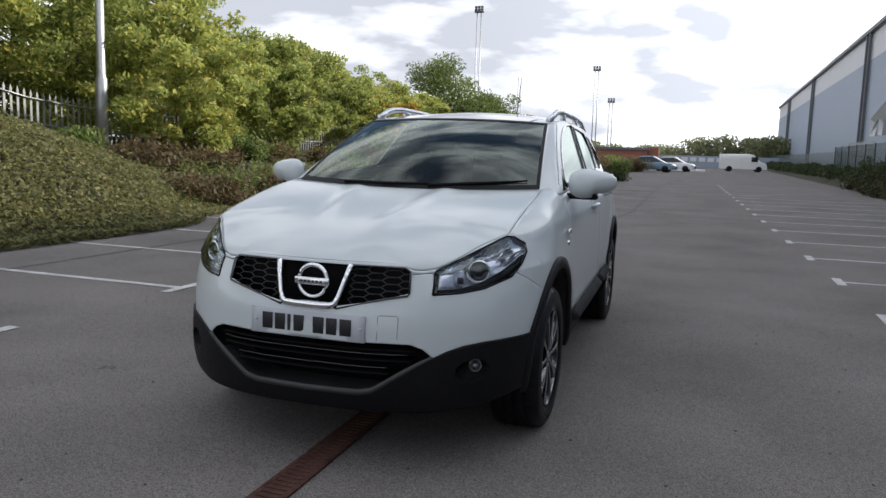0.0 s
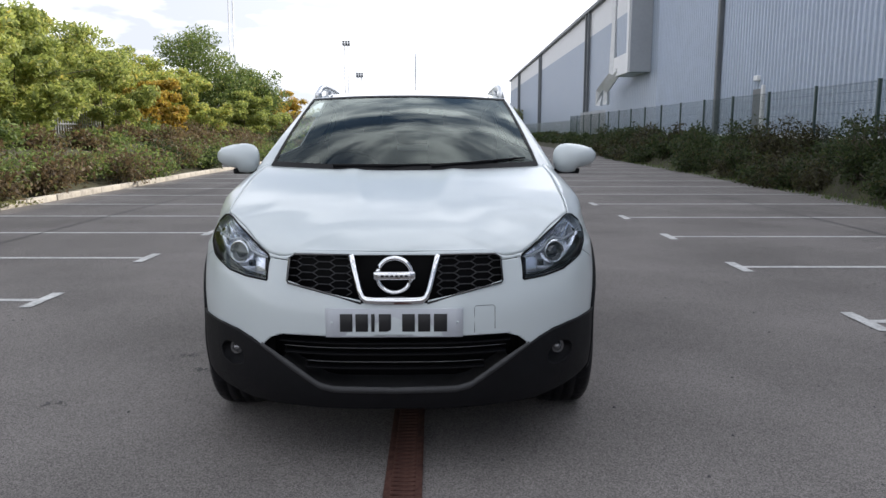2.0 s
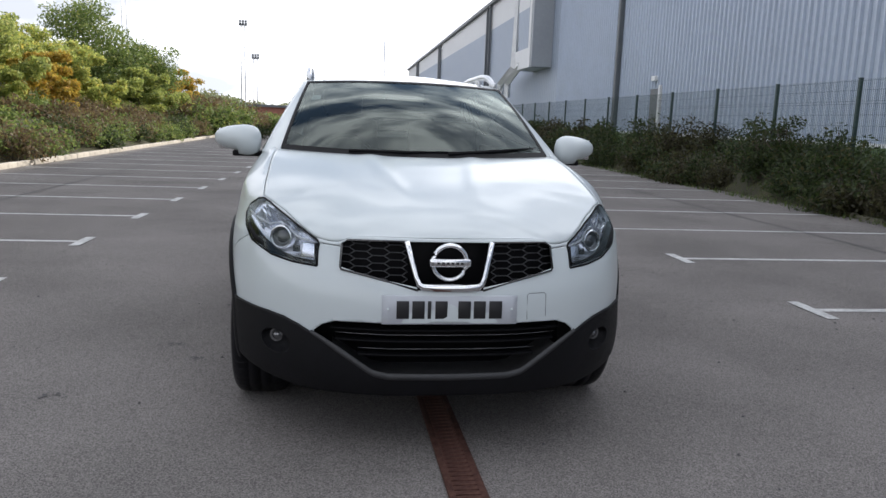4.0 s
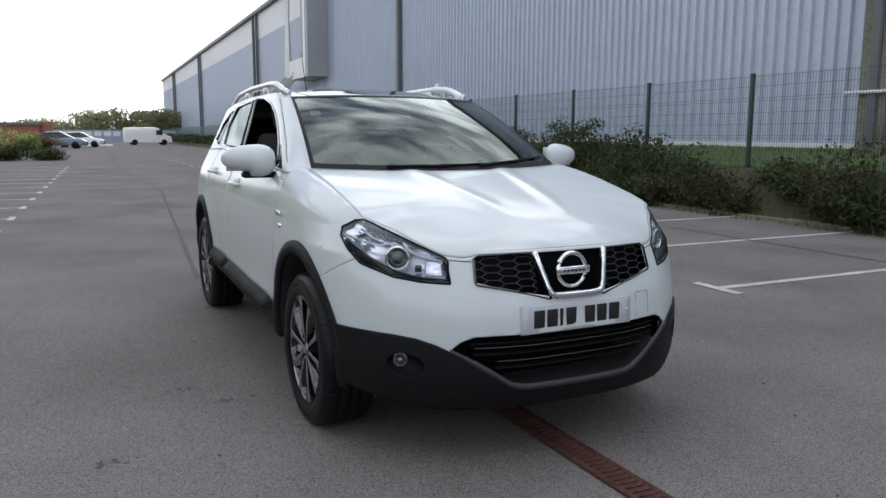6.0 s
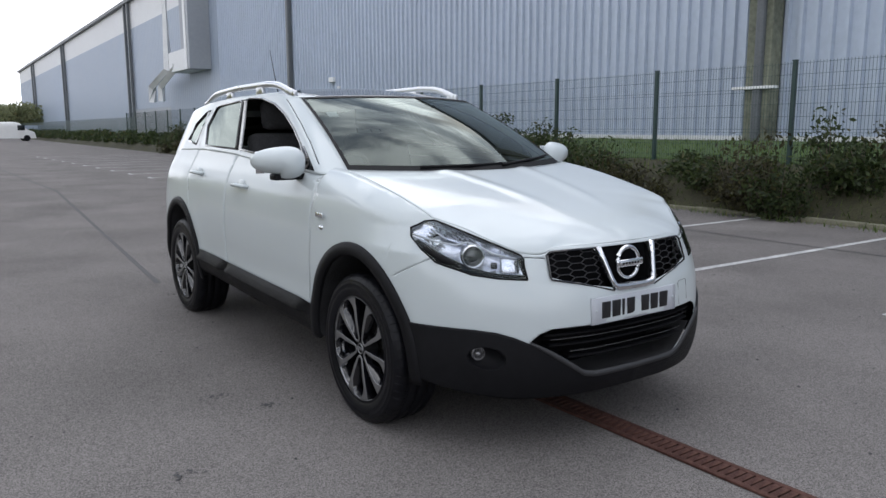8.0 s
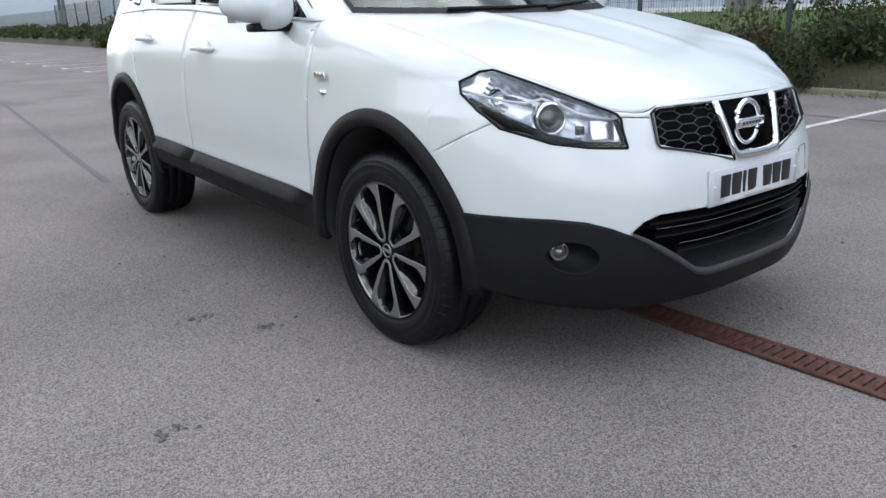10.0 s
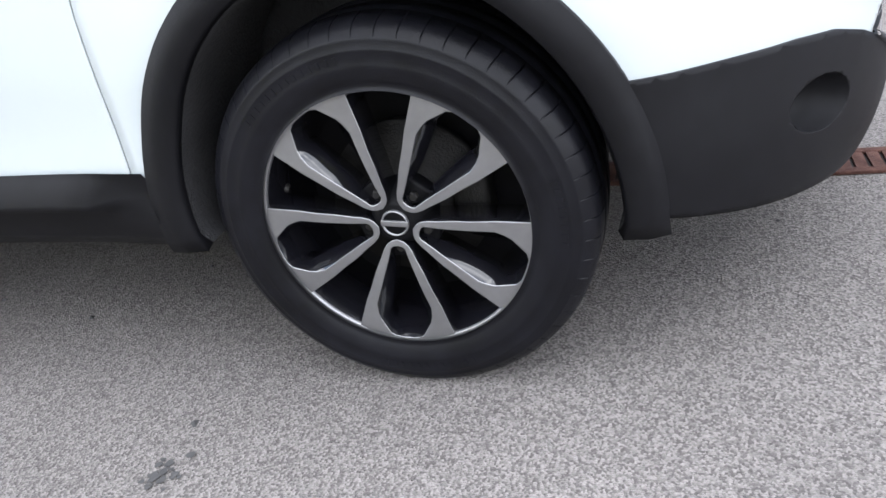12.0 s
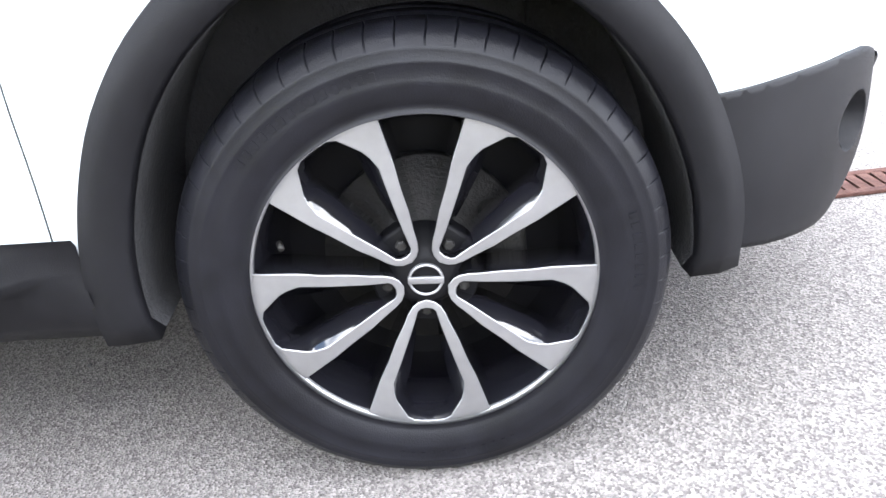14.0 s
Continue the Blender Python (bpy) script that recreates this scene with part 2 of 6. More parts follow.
def grid(fn, nu, nv):
    bm = bmesh.new()
    vs = [[bm.verts.new(fn(i / nu, j / nv)) for j in range(nv + 1)] for i in range(nu + 1)]
    for i in range(nu):
        for j in range(nv):
            bm.faces.new((vs[i][j], vs[i + 1][j], vs[i + 1][j + 1], vs[i][j + 1]))
    return bm



# ==== the white crossover car ====
car = holder("car", (0, 0, 0), "clean white five-door crossover car parked over a drain", "car")
HUB_F, HUB_R, HUB_Z = 0.865, 3.495, 0.337

# plan outline of the lower body, one half, from the nose round to the tail
OUT_X = [(0, 0.0), (1, 0.26), (2, 0.50), (3, 0.685), (4, 0.79), (5, 0.848), (6, 0.874), (7, 0.882), (8, 0.886), (9, 0.880), (10, 0.870), (11, 0.835), (12, 0.70), (13, 0.40), (14, 0.0)]
OUT_Y = [(0, 0.0), (1, 0.014), (2, 0.085), (3, 0.215), (4, 0.355), (5, 0.52), (6, 0.80), (7, 1.3), (8, 2.2), (9, 3.1), (10, 3.6), (11, 4.0), (12, 4.22), (13, 4.31), (14, 4.33)]
IN_FRONT = [(0.2, 0.07), (0.28, 0.028), (0.35, 0.008), (0.45, 0.0), (0.56, 0.0), (0.67, 0.012), (0.77, 0.045), (0.88, 0.085), (1.0, 0.16), (1.2, 0.3)]
IN_SIDE = [(0.2, 0.045), (0.3, 0.018), (0.42, 0.006), (0.55, 0.006), (0.66, 0.0), (0.78, 0.0), (0.88, 0.007), (0.97, 0.02), (1.05, 0.045), (1.12, 0.087), (1.16, 0.145), (1.25, 0.2)]
IN_DOOR = [(0.2, 0.08), (0.3, 0.03), (0.42, 0.006), (0.55, 0.006), (0.66, 0.0), (0.78, 0.0), (0.88, 0.007), (0.97, 0.02), (1.05, 0.048), (1.12, 0.084), (1.19, 0.117), (1.25, 0.15)]
IN_CORNER = [(0.2, 0.015), (0.35, 0.003), (0.45, 0.0), (0.75, 0.012), (0.836, 0.03), (0.95, 0.055), (1.0, 0.086), (1.1, 0.15)]
TOP_X = [(0, 0.878), (0.39, 0.876), (0.44, 0.856), (0.49, 0.853), (0.54, 0.862)]
LAMP_TOP = [(0.47, 0.848), (0.503, 0.853), (0.56, 0.887), (0.70, 0.970), (0.722, 0.983), (0.745, 0.992), (0.80, 1.005)]
TOP_Y = [(0.40, 0.984), (0.48, 1.003), (0.6, 1.033), (0.9, 1.092), (1.2, 1.132), (1.33, 1.136), (1.5, 1.118), (2.0, 1.135), (2.6, 1.175), (3.2, 1.195), (3.8, 1.18), (4.2, 1.12), (4.4, 1.10)]


def outline(u):
    return Vector((spline(OUT_X, u), spline(OUT_Y, u), 0))


def top_of(p):
    a, b = spline(TOP_X, p.x), spline(TOP_Y, p.y)
    if p.x > 0.5 and p.y < 0.6:
        lift = a
        for _ in range(5):
            lift = line(LAMP_TOP, p.x - 0.86 * (0.03 + 0.55 * (lift - 0.80))) + 0.008
        k = min(1.0, (p.x - 0.5) / 0.04)
        a = a + (lift - a) * k
    w = min(1.0, max(0.0, (p.y - 0.38) / 0.10))
    return a + (b - a) * w


def skin(u, z, out=0.0):
    """The lower body's surface; the wing tops roll in to the bonnet's shut line."""
    q = flank(u, z, out)
    p = outline(u)
    fade = min(1.0, max(0.0, (p.y - 0.34) / 0.10), max(0.0, (1.44 - p.y) / 0.2)) if 3 < u < 9 else 0.0
    if fade > 0:
        top = top_of(p)
        t = min(1.1, max(0.0, (z - top + 0.09) / 0.09))
        if t > 0:
            q.x -= max(0.0, flank(u, top).x - line(((0.36, 0.728), (0.6, 0.733), (1.0, 0.733), (1.2, 0.722)), p.y)) * fade * t * t
    return q


def flank(u, z, out=0.0):
    """The plain curved side and nose at outline place u and height z."""
    p = outline(u)
    d = outline(min(u + 0.02, 14)) - outline(max(u - 0.02, 0))
    n = Vector((-d.y, d.x, 0)).normalized()       # inward
    nf, ns = n.y ** 2, n.x ** 2
    side_in = spline(IN_SIDE, z)
    if p.y > 1.36:
        side_in += (spline(IN_DOOR, z) - side_in) * min(1.0, (p.y - 1.36) / 0.14)
    if u > 10.5:
        inward = nf * 0.5 * spline(IN_FRONT, z) + ns * side_in
    else:
        inward = nf * spline(IN_FRONT, z) + ns * side_in + 4 * nf * ns * spline(IN_CORNER, z)
    taper = min(1.0, max(0.0, (z - 0.85) / 0.10)) * min(1.0, max(0.0, (0.85 - p.y) / 0.30))
    inward += 0.040 * taper * ns if u < 8 else 0.0
    flare = 0.0
    for hy in (HUB_F, HUB_R):
        r = math.hypot(p.y - hy, z - HUB_Z)
        flare += 0.010 * math.exp(-((r - 0.47) / 0.10) ** 2) * ns
    q = p + n * (inward - flare - out)
    return Vector((max(0.0, q.x) if u > 0.001 and u < 13.999 else 0.0, q.y, z))


def skirt(u0, u1, low, high, out=0.0, nu=150, nv=40):
    def at(a, b):
        u = u0 + (u1 - u0) * a
        p = outline(u)
        z0, z1 = low(p), high(p)
        return skin(u, z0 + (z1 - z0) * b, out)
    return grid(at, nu, nv)


def ellipse(cy, a, b, n=32, lo=0.0):
    """Arch outline in y and z: upper half round, straight below the hub."""
    pts = [(cy + a * math.cos(math.pi * k / n), HUB_Z + b * math.sin(math.pi * k / n)) for k in range(n + 1)]
    return [(cy + a, lo)] + pts + [(cy - a, lo)]


LAMP = [(0.504, 0.760), (0.497, 0.838), (0.503, 0.852), (0.56, 0.886), (0.70, 0.9697), (0.724, 0.982), (0.748, 0.977), (0.785, 0.948), (0.801, 0.915), (0.796, 0.868), (0.770, 0.822), (0.68, 0.780), (0.60, 0.766)]
GRILLE_SIDE = [(0.162, 0.866), (0.388, 0.864), (0.410, 0.850), (0.416, 0.765), (0.412, 0.757), (0.30, 0.735), (0.125, 0.690)]
GRILLE_MID = [(0, 0.866), (0.163, 0.866), (0.126, 0.690), (0, 0.690)]
CLAD_TOP = [(0, 0.350), (0.215, 0.352), (0.29, 0.364), (0.385, 0.428), (0.475, 0.486), (0.52, 0.510), (0.57, 0.535), (0.63, 0.556), (0.70, 0.566), (0.78, 0.569), (0.85, 0.570), (0.9, 0.569)]
LOW_OPEN = [(0, 0.346), (0.215, 0.347), (0.29, 0.359), (0.385, 0.423), (0.475, 0.481), (0.515, 0.504), (0.512, 0.520), (0.48, 0.547), (0.43, 0.564), (0, 0.568)]

# white body sheet, nose to tail, half
body = skirt(0, 14, lambda p: max(0.30, line(CLAD_TOP, p.x) - (0.03 if p.x > 0.53 else 0.0)) if p.y < 0.6 else (0.40 if p.y < 3.9 else 0.30), top_of, nu=220, nv=56)
bmesh.ops.delete(body, geom=cut(body, ellipse(HUB_F, 0.43, 0.49), "yz"), context='FACES')
bmesh.ops.delete(body, geom=cut(body, ellipse(HUB_R, 0.43, 0.49), "yz"), context='FACES')
front = [f for f in body.faces if f.calc_center_median().y < 0.75]
bmesh.ops.delete(body, geom=cut(body, LAMP, "xz", front), context='FACES')
for shape in (GRILLE_SIDE, GRILLE_MID, LOW_OPEN):
    front = [f for f in body.faces if f.calc_center_median().y < 0.45]
    bmesh.ops.delete(body, geom=cut(body, shape, "xz", front), context='FACES')


def seam(bm, p, q, axes="yz", w=0.0032, where=None):
    """Opens a narrow shut line between two points."""
    a, b = Vector(p), Vector(q)
    n = Vector((-(b - a).y, (b - a).x)).normalized() * w / 2
    fs = [f for f in bm.faces if where is None or where(f.calc_center_median())]
    bmesh.ops.delete(bm, geom=cut(bm, [tuple(a - n), tuple(b - n), tuple(b + n), tuple(a + n)], axes, fs), context='FACES')


side = lambda c: 0.35 < c.y < 4.0 and c.x > 0.6
for p, q in (((1.336, 0.30), (1.322, 0.74)), ((1.322, 0.74), (1.292, 1.0)), ((1.292, 1.0), (1.33, 1.16)), ((2.53, 0.30), (2.53, 1.2)),
             ((3.16, 0.62), (3.30, 0.9)), ((3.30, 0.9), (3.36, 1.0)), ((3.36, 1.0), (3.30, 1.25))):
    seam(body, p, q, where=side)
seam(body, (0.56, 0.75), (0.40, 0.838), w=0.0018, where=side)
seam(body, (0.414, 0.838), (0.51, 0.845), "xz", 0.003, lambda c: c.y < 0.4)


def region(bm, test):
    return take(bm, [f for f in bm.faces if test(f.calc_center_median())])


def bumper_line(c):
    return c.y < 0.40 + (0.838 - c.z) * 1.82


def both(name, bm, mat, parent, label="", sheet=0.0):
    other = mirrored(bm)
    a, b = part(name, bm, mat, parent, label), part(name, other, mat, parent, label)
    if sheet:
        thicken(a, sheet), thicken(b, sheet)
    return a, b


def whole(bm):
    """A half sheet joined with its mirror image along the middle."""
    other = mirrored(bm)
    me = bpy.data.meshes.new("tmp")
    other.to_mesh(me)
    other.free()
    bm.from_mesh(me)
    bpy.data.meshes.remove(me)
    bmesh.ops.remove_doubles(bm, verts=bm.verts, dist=1e-5)
    return bm


bumper = region(body, lambda c: c.y < 0.75 and bumper_line(c) and c.z < 1.0 and not (c.y > 0.25 and c.z > 0.86 and c.x > 0.7))
fender = region(body, lambda c: c.y < 1.336 and c.y < 1.31 + 0.04 * (1.0 - c.z) + (0.02 if c.z > 1.04 else 0))
front_door = region(body, lambda c: c.y < 2.53)
rear_door = region(body, lambda c: c.y < 3.16 + max(0.0, min(0.2, (c.z - 0.62) * 0.5)) and c.y < 3.34)
thicken(part("front_bumper", whole(bumper), PAINT, car, "glossy white bumper skin"), 0.003)
both("fender", fender, PAINT, car, sheet=0.003)
doors_f = both("front_door", front_door, PAINT, car, sheet=0.003)
doors_r = both("rear_door", rear_door, PAINT, car, sheet=0.003)
thicken(part("rear_body", whole(body), PAINT, car), 0.003)

# bonnet
U_COWL = 6.0 + (1.225 - 0.80) / 0.5
SPINE = [(0.085, 0.878), (0.12, 0.908), (0.2, 0.950), (0.4, 1.016), (0.7, 1.077), (1.02, 1.124)]


def bonnet_at(a, b):
    u = U_COWL * a ** 0.9
    e = skin(u, top_of(outline(u)))
    e = e + Vector((0, 0.002, 0.002)) if e.x < 0.5 else e + Vector((-0.004, 0, 0.001))
    ys = 0.087 + (1.02 - 0.087) * a ** 1.2
    x, y = e.x * b, ys + (e.y - ys) * b ** 1.7
    zc = spline(SPINE, ys)
    return Vector((x, y, zc + (e.z - zc) * b ** 2.4))


# the sheet is eased between its fixed edges, then two creases are pressed in
NA, NB = 70, 60
sheet = np.array([[bonnet_at(i / NA, j / NB)[:] for j in range(NB + 1)] for i in range(NA + 1)])
for _ in range(90):
    full = np.concatenate([sheet[:, 1:2] * (-1, 1, 1), sheet], 1)
    mid = (full[2:, 1:-1] + full[:-2, 1:-1] + full[1:-1, 2:] + full[1:-1, :-2]) / 4
    sheet[1:-1, :-1, 2] += 0.8 * (mid[:, :, 2] - sheet[1:-1, :-1, 2])


def bonnet_point(a, b):
    x, y, z = sheet[round(a * NA), round(b * NB)]
    ridge = 0.10 + 0.145 * y
    fall = min(1, max(0, (y - 0.22) / 0.35))
    z += 0.0065 * math.exp(-((x - ridge) / 0.045) ** 2) * fall * fall * (3 - 2 * fall) * (1 - b ** 6)
    return Vector((x, y, z))


thicken(part("bonnet", whole(grid(bonnet_point, NA, NB)), PAINT, car, "glossy white bonnet with two raised creases"), 0.006)

# black lower cladding: bumper apron, arch lips and sills
apron = skirt(0, 6.2, lambda p: 0.272 + 0.068 * min(1.0, max(0.0, (p.y - 0.13) / 0.30)), lambda p: line(CLAD_TOP, p.x), out=0.010, nu=130, nv=26)
bmesh.ops.delete(apron, geom=cut(apron, ellipse(HUB_F, 0.445, 0.505), "yz"), context='FACES')
apron = take(apron, [f for f in apron.faces if f.calc_center_median().y < HUB_F])
fog_cut = [(0.662 + 0.058 * math.cos(2 * math.pi * k / 20), 0.450 + 0.047 * math.sin(2 * math.pi * k / 20) + 0.006 * math.cos(2 * math.pi * k / 20)) for k in range(20)]
bmesh.ops.delete(apron, geom=cut(apron, fog_cut, "xz", [f for f in apron.faces if f.calc_center_median().y < 0.5]), context='FACES')
thicken(part("bumper_apron", whole(apron), PLASTIC, car, "matt black plastic lower bumper"), 0.009)
lip = bmesh.new()
LIP = [(0.0, 0.352), (0.235, 0.355), (0.29, 0.367), (0.385, 0.431), (0.475, 0.489), (0.52, 0.514)]


def u_of_x(x):
    return line([(outline(k / 20).x, k / 20) for k in range(0, 110)], x)


rows = []
for k in range(41):
    x = 0.52 * k / 40
    z = line(LIP, x)
    u = u_of_x(x)
    w = 0.013 * (1.0 - 0.5 * max(0, (x - 0.42) / 0.09))
    rows.append([skin(u, z + w, 0.004), skin(u, z + w * 0.6, 0.013), skin(u, z - w * 0.7, 0.015), skin(u, z - w, 0.008)])
vs = [[lip.verts.new(v) for v in r] for r in rows]
for p, q in zip(vs, vs[1:]):
    for j in range(3):
        lip.faces.new((p[j], q[j], q[j + 1], p[j + 1]))
# the highlight along this edge is put into its lighter grey
part("apron_edge", whole(lip), PLASTIC_LIGHT, car, "dark grey plastic edge round the lower grille, highlight in its colour")

for hy in (HUB_F, HUB_R):
    arch = bmesh.new()
    ring = []
    for k in range(57):
        a = math.pi * (k / 56) * 1.0
        ca, sa = math.cos(a), math.sin(a)

        def on(aa, bb, o, inset=0.0):
            y, z = hy + aa * ca, HUB_Z + bb * sa
            u = line([(outline(k2 / 10).y, k2 / 10) for k2 in range(30, 121)], y)
            v = skin(u, z, o)
            return Vector((v.x - inset, v.y, v.z))
        ring.append([on(0.447, 0.507, 0.0), on(0.444, 0.504, 0.012), on(0.41, 0.472, 0.017), on(0.385, 0.452, 0.012), on(0.380, 0.447, -0.004), on(0.384, 0.450, 0.0, 0.09), on(0.40, 0.465, 0.0, 0.32)])
    vv = [[arch.verts.new(v) for v in r] for r in ring]
    # straight feet below the hub
    for end, sgn in ((0, 1), (-1, -1)):
        base = ring[end]
        feet = [arch.verts.new(Vector((v.x - 0.01, v.y - sgn * (0.012 if j > 2 else -0.002), 0.305 if j < 4 else 0.315))) for j, v in enumerate(base)]
        vv.insert(0, feet) if end == 0 else vv.append(feet)
    for p, q in zip(vv, vv[1:]):
        for j in range(6):
            arch.faces.new((p[j], q[j], q[j + 1], p[j + 1]))
    liner = take(arch, [f for f in arch.faces if min(v.co.x for v in f.verts) < 0.80])
    both("arch_trim", arch, PLASTIC, car, "matt black plastic wheel arch trim", sheet=0.002)
    both("arch_liner", liner, LINER, car, "dark felt wheel arch liner")

sill = bmesh.new()
SILL = [(0.010, 0.0), (0.016, -0.012), (0.046, -0.048), (0.044, -0.060), (0.012, -0.078), (0.004, -0.13), (-0.02, -0.16), (-0.16, -0.17)]
rows = []
for k in range(31):
    y = 1.302 + (3.06 - 1.302) * k / 30
    zt = 0.473 + (y - 1.3) * 0.028
    u = line([(outline(k2 / 10).y, k2 / 10) for k2 in range(30, 121)], y)
    pinch = 1.0 if 0.06 < k / 30 < 0.97 and abs(y - 2.55) > 0.035 else 0.15
    rows.append([skin(u, 0.5, 0) + Vector((o * (pinch if o > 0.015 else 1), 0, zt + dz - 0.5)) for o, dz in SILL])
vs = [[sill.verts.new(v) for v in r] for r in rows]
for p, q in zip(vs, vs[1:]):
    for j in range(len(SILL) - 1):
        sill.faces.new((p[j], q[j], q[j + 1], p[j + 1]))
both("sill_trim", sill, PLASTIC, car, "matt black plastic sill trim")

# underbody and inner front that close the car from below
ub = block(bmesh.new(), -0.62, 0.55, 0.24, 0.62, 4.15, 0.36, 0.03)
part("underbody", ub, LINER, car)
bay = block(bmesh.new(), -0.46, 0.24, 0.30, 0.46, 1.0, 0.80, 0.02)
part("engine_bay", bay, LINER, car)
for sx in (-1, 1):
    part("inner_wing", block(bmesh.new(), sx * 0.44, 0.66, 0.30, sx * 0.52, 1.29, 0.97, 0.02), LINER, car)
cb = block(bmesh.new(), -0.79, 1.28, 0.36, 0.79, 3.9, 0.62, 0.03)
part("cabin_floor", cb, TRIM, car)

# upper grille: hexagon mesh behind, chrome vee and round badge in front
grille = tagged(new("grille"), "black honeycomb grille with a chrome vee")
grille.parent = car
part("back_panel", block(bmesh.new(), -0.43, 0.17, 0.67, 0.43, 0.18, 0.865, 0.002), FRIT, grille)


def face_y(x, z):
    return skin(u_of_x(abs(x)), z).y


cw, ch = 0.088, 0.0275
for sx in (-1, 1):
    comb = bmesh.new()
    for i in range(8):
        for j in range(-1, 8):
            cx, cz = 0.14 + i * cw * 0.75, 0.685 + j * ch + (ch / 2 if i % 2 else 0)
            ring = [(cx + cw / 2 * math.cos(math.pi * k / 3), cz + ch / math.sqrt(3) * math.sin(math.pi * k / 3)) for k in range(6)]
            for k in range(3):
                (x0, z0), (x1, z1) = ring[k], ring[k + 1]
                low = 0.700 + max(0.0, (x0 + x1) / 2 - 0.13) * 0.17
                xm, zm = (x0 + x1) / 2, (z0 + z1) / 2
                if xm < 0.415 and xm > 0.175 - (0.88 - zm) * 0.21 and low < zm < 0.860:
                    y0, y1 = face_y(x0, z0) + 0.020, face_y(x1, z1) + 0.020
                    tube(comb, [(sx * x0, y0, z0), (sx * x1, y1, z1)], 0.0014, 5, 1.6)
    part("honeycomb", comb, COMB, grille, "dark grey plastic honeycomb mesh")
    rim_bm = bmesh.new()
    for shape in (GRILLE_SIDE,):
        pts = [(sx * x, face_y(x, z) - 0.002, z) for x, z in shape]
        tube(rim_bm, pts, 0.0045, 6)
    part("grille_frame", rim_bm, GLOSS_BLACK, grille)
vee = bmesh.new()
for sx in (-1, 1):
    pts = [(sx * 0.166, 0.869), (sx * 0.150, 0.808), (sx * 0.133, 0.742), (sx * 0.122, 0.715), (sx * 0.105, 0.702), (sx * 0.06, 0.699), (0, 0.699)]
    rows = []
    for k, (x, z) in enumerate(pts):
        (xa, za), (xb, zb) = pts[max(0, k - 1)], pts[min(len(pts) - 1, k + 1)]
        d = Vector((xb - xa, zb - za)).normalized()
        n = Vector((-d.y, d.x)) * sx
        y, w = face_y(x, z) - 0.016, 0.0095 + 0.004 * (z < 0.71)
        rows.append([vee.verts.new((x + n.x * o, y + dy, z + n.y * o)) for o, dy in ((-w, 0.004), (-w * 0.7, 0.0), (w * 0.7, 0.0), (w, 0.004), (w * 1.5, 0.045), (-w * 1.2, 0.045))])
    for p, q in zip(rows, rows[1:]):
        for j in range(6):
            vee.faces.new((p[j], q[j], q[(j + 1) % 6], p[(j + 1) % 6]))
    vee.faces.new(rows[0])
part("chrome_vee", vee, CHROME, grille, "polished chrome vee")
badge = bmesh.new()
ring = [(0.066 * math.cos(2 * math.pi * k / 48), 0.066 * math.sin(2 * math.pi * k / 48)) for k in range(49)]
tube(badge, [(x, 0.062 + 0.18 * -z * -0.3, 0.790 + z) for x, z in ring], 0.0095, 10)
block(badge, -0.080, 0.045, 0.774, 0.080, 0.066, 0.806, 0.006)
part("round_badge", badge, CHROME, grille, "round chrome badge with a cross bar")
part("badge_bar", block(bmesh.new(), -0.062, 0.0432, 0.783, 0.062, 0.0458, 0.797, 0.001), SATIN, grille)
for k in range(6):
    part("badge_mark", block(bmesh.new(), -0.052 + k * 0.0182, 0.0420, 0.7855, -0.040 + k * 0.0182, 0.0436, 0.7945, 0.0005), GLOSS_BLACK, grille)

# lower grille: dark cavity with three slats
low = tagged(new("lower_grille"), "black slatted lower air intake")
low.parent = car
part("back_panel", block(bmesh.new(), -0.50, 0.235, 0.33, 0.50, 0.24, 0.60, 0.002), FRIT, low)
def intake(a, b):
    x = 0.44 * (2 * a - 1)
    y = face_y(x, 0.40) + 0.010
    return Vector((x, y + (0.24 - y) * b, line(LIP, abs(x)) - 0.002 - 0.012 * b))


part("intake_floor", grid(intake, 40, 4), LINER, low)
for z, half in ((0.535, 0.45), (0.492, 0.43), (0.437, 0.345)):
    s = bmesh.new()
    rows = []
    for k in range(33):
        x = -half + 2 * half * k / 32
        y = face_y(x, z) + 0.018
        rows.append([s.verts.new(v) for v in ((x, y, z), (x, y - 0.003, z - 0.003), (x, y + 0.002, z - 0.007), (x, y + 0.07, z - 0.006), (x, y + 0.07, z + 0.004))])
    for p, q in zip(rows, rows[1:]):
        for j in range(5):
            s.faces.new((p[j], q[j], q[(j + 1) % 5], p[(j + 1) % 5]))
    blade = part("slat", s, FRIT, low, "black slat")
    if z < 0.52:
        part("slat_edge", tube(bmesh.new(), [(x, face_y(x, z) + 0.013, z - 0.001) for x in (half * (k / 10 - 1) for k in range(21))], 0.0007, 5), MACHINED, blade, "thin silver edge")

# number plate with plain bars
plate = tagged(new("number_plate"), "white number plate with dark bars")
plate.parent = car


def plate_at(x):
    return 0.004 + 0.06 * x * x


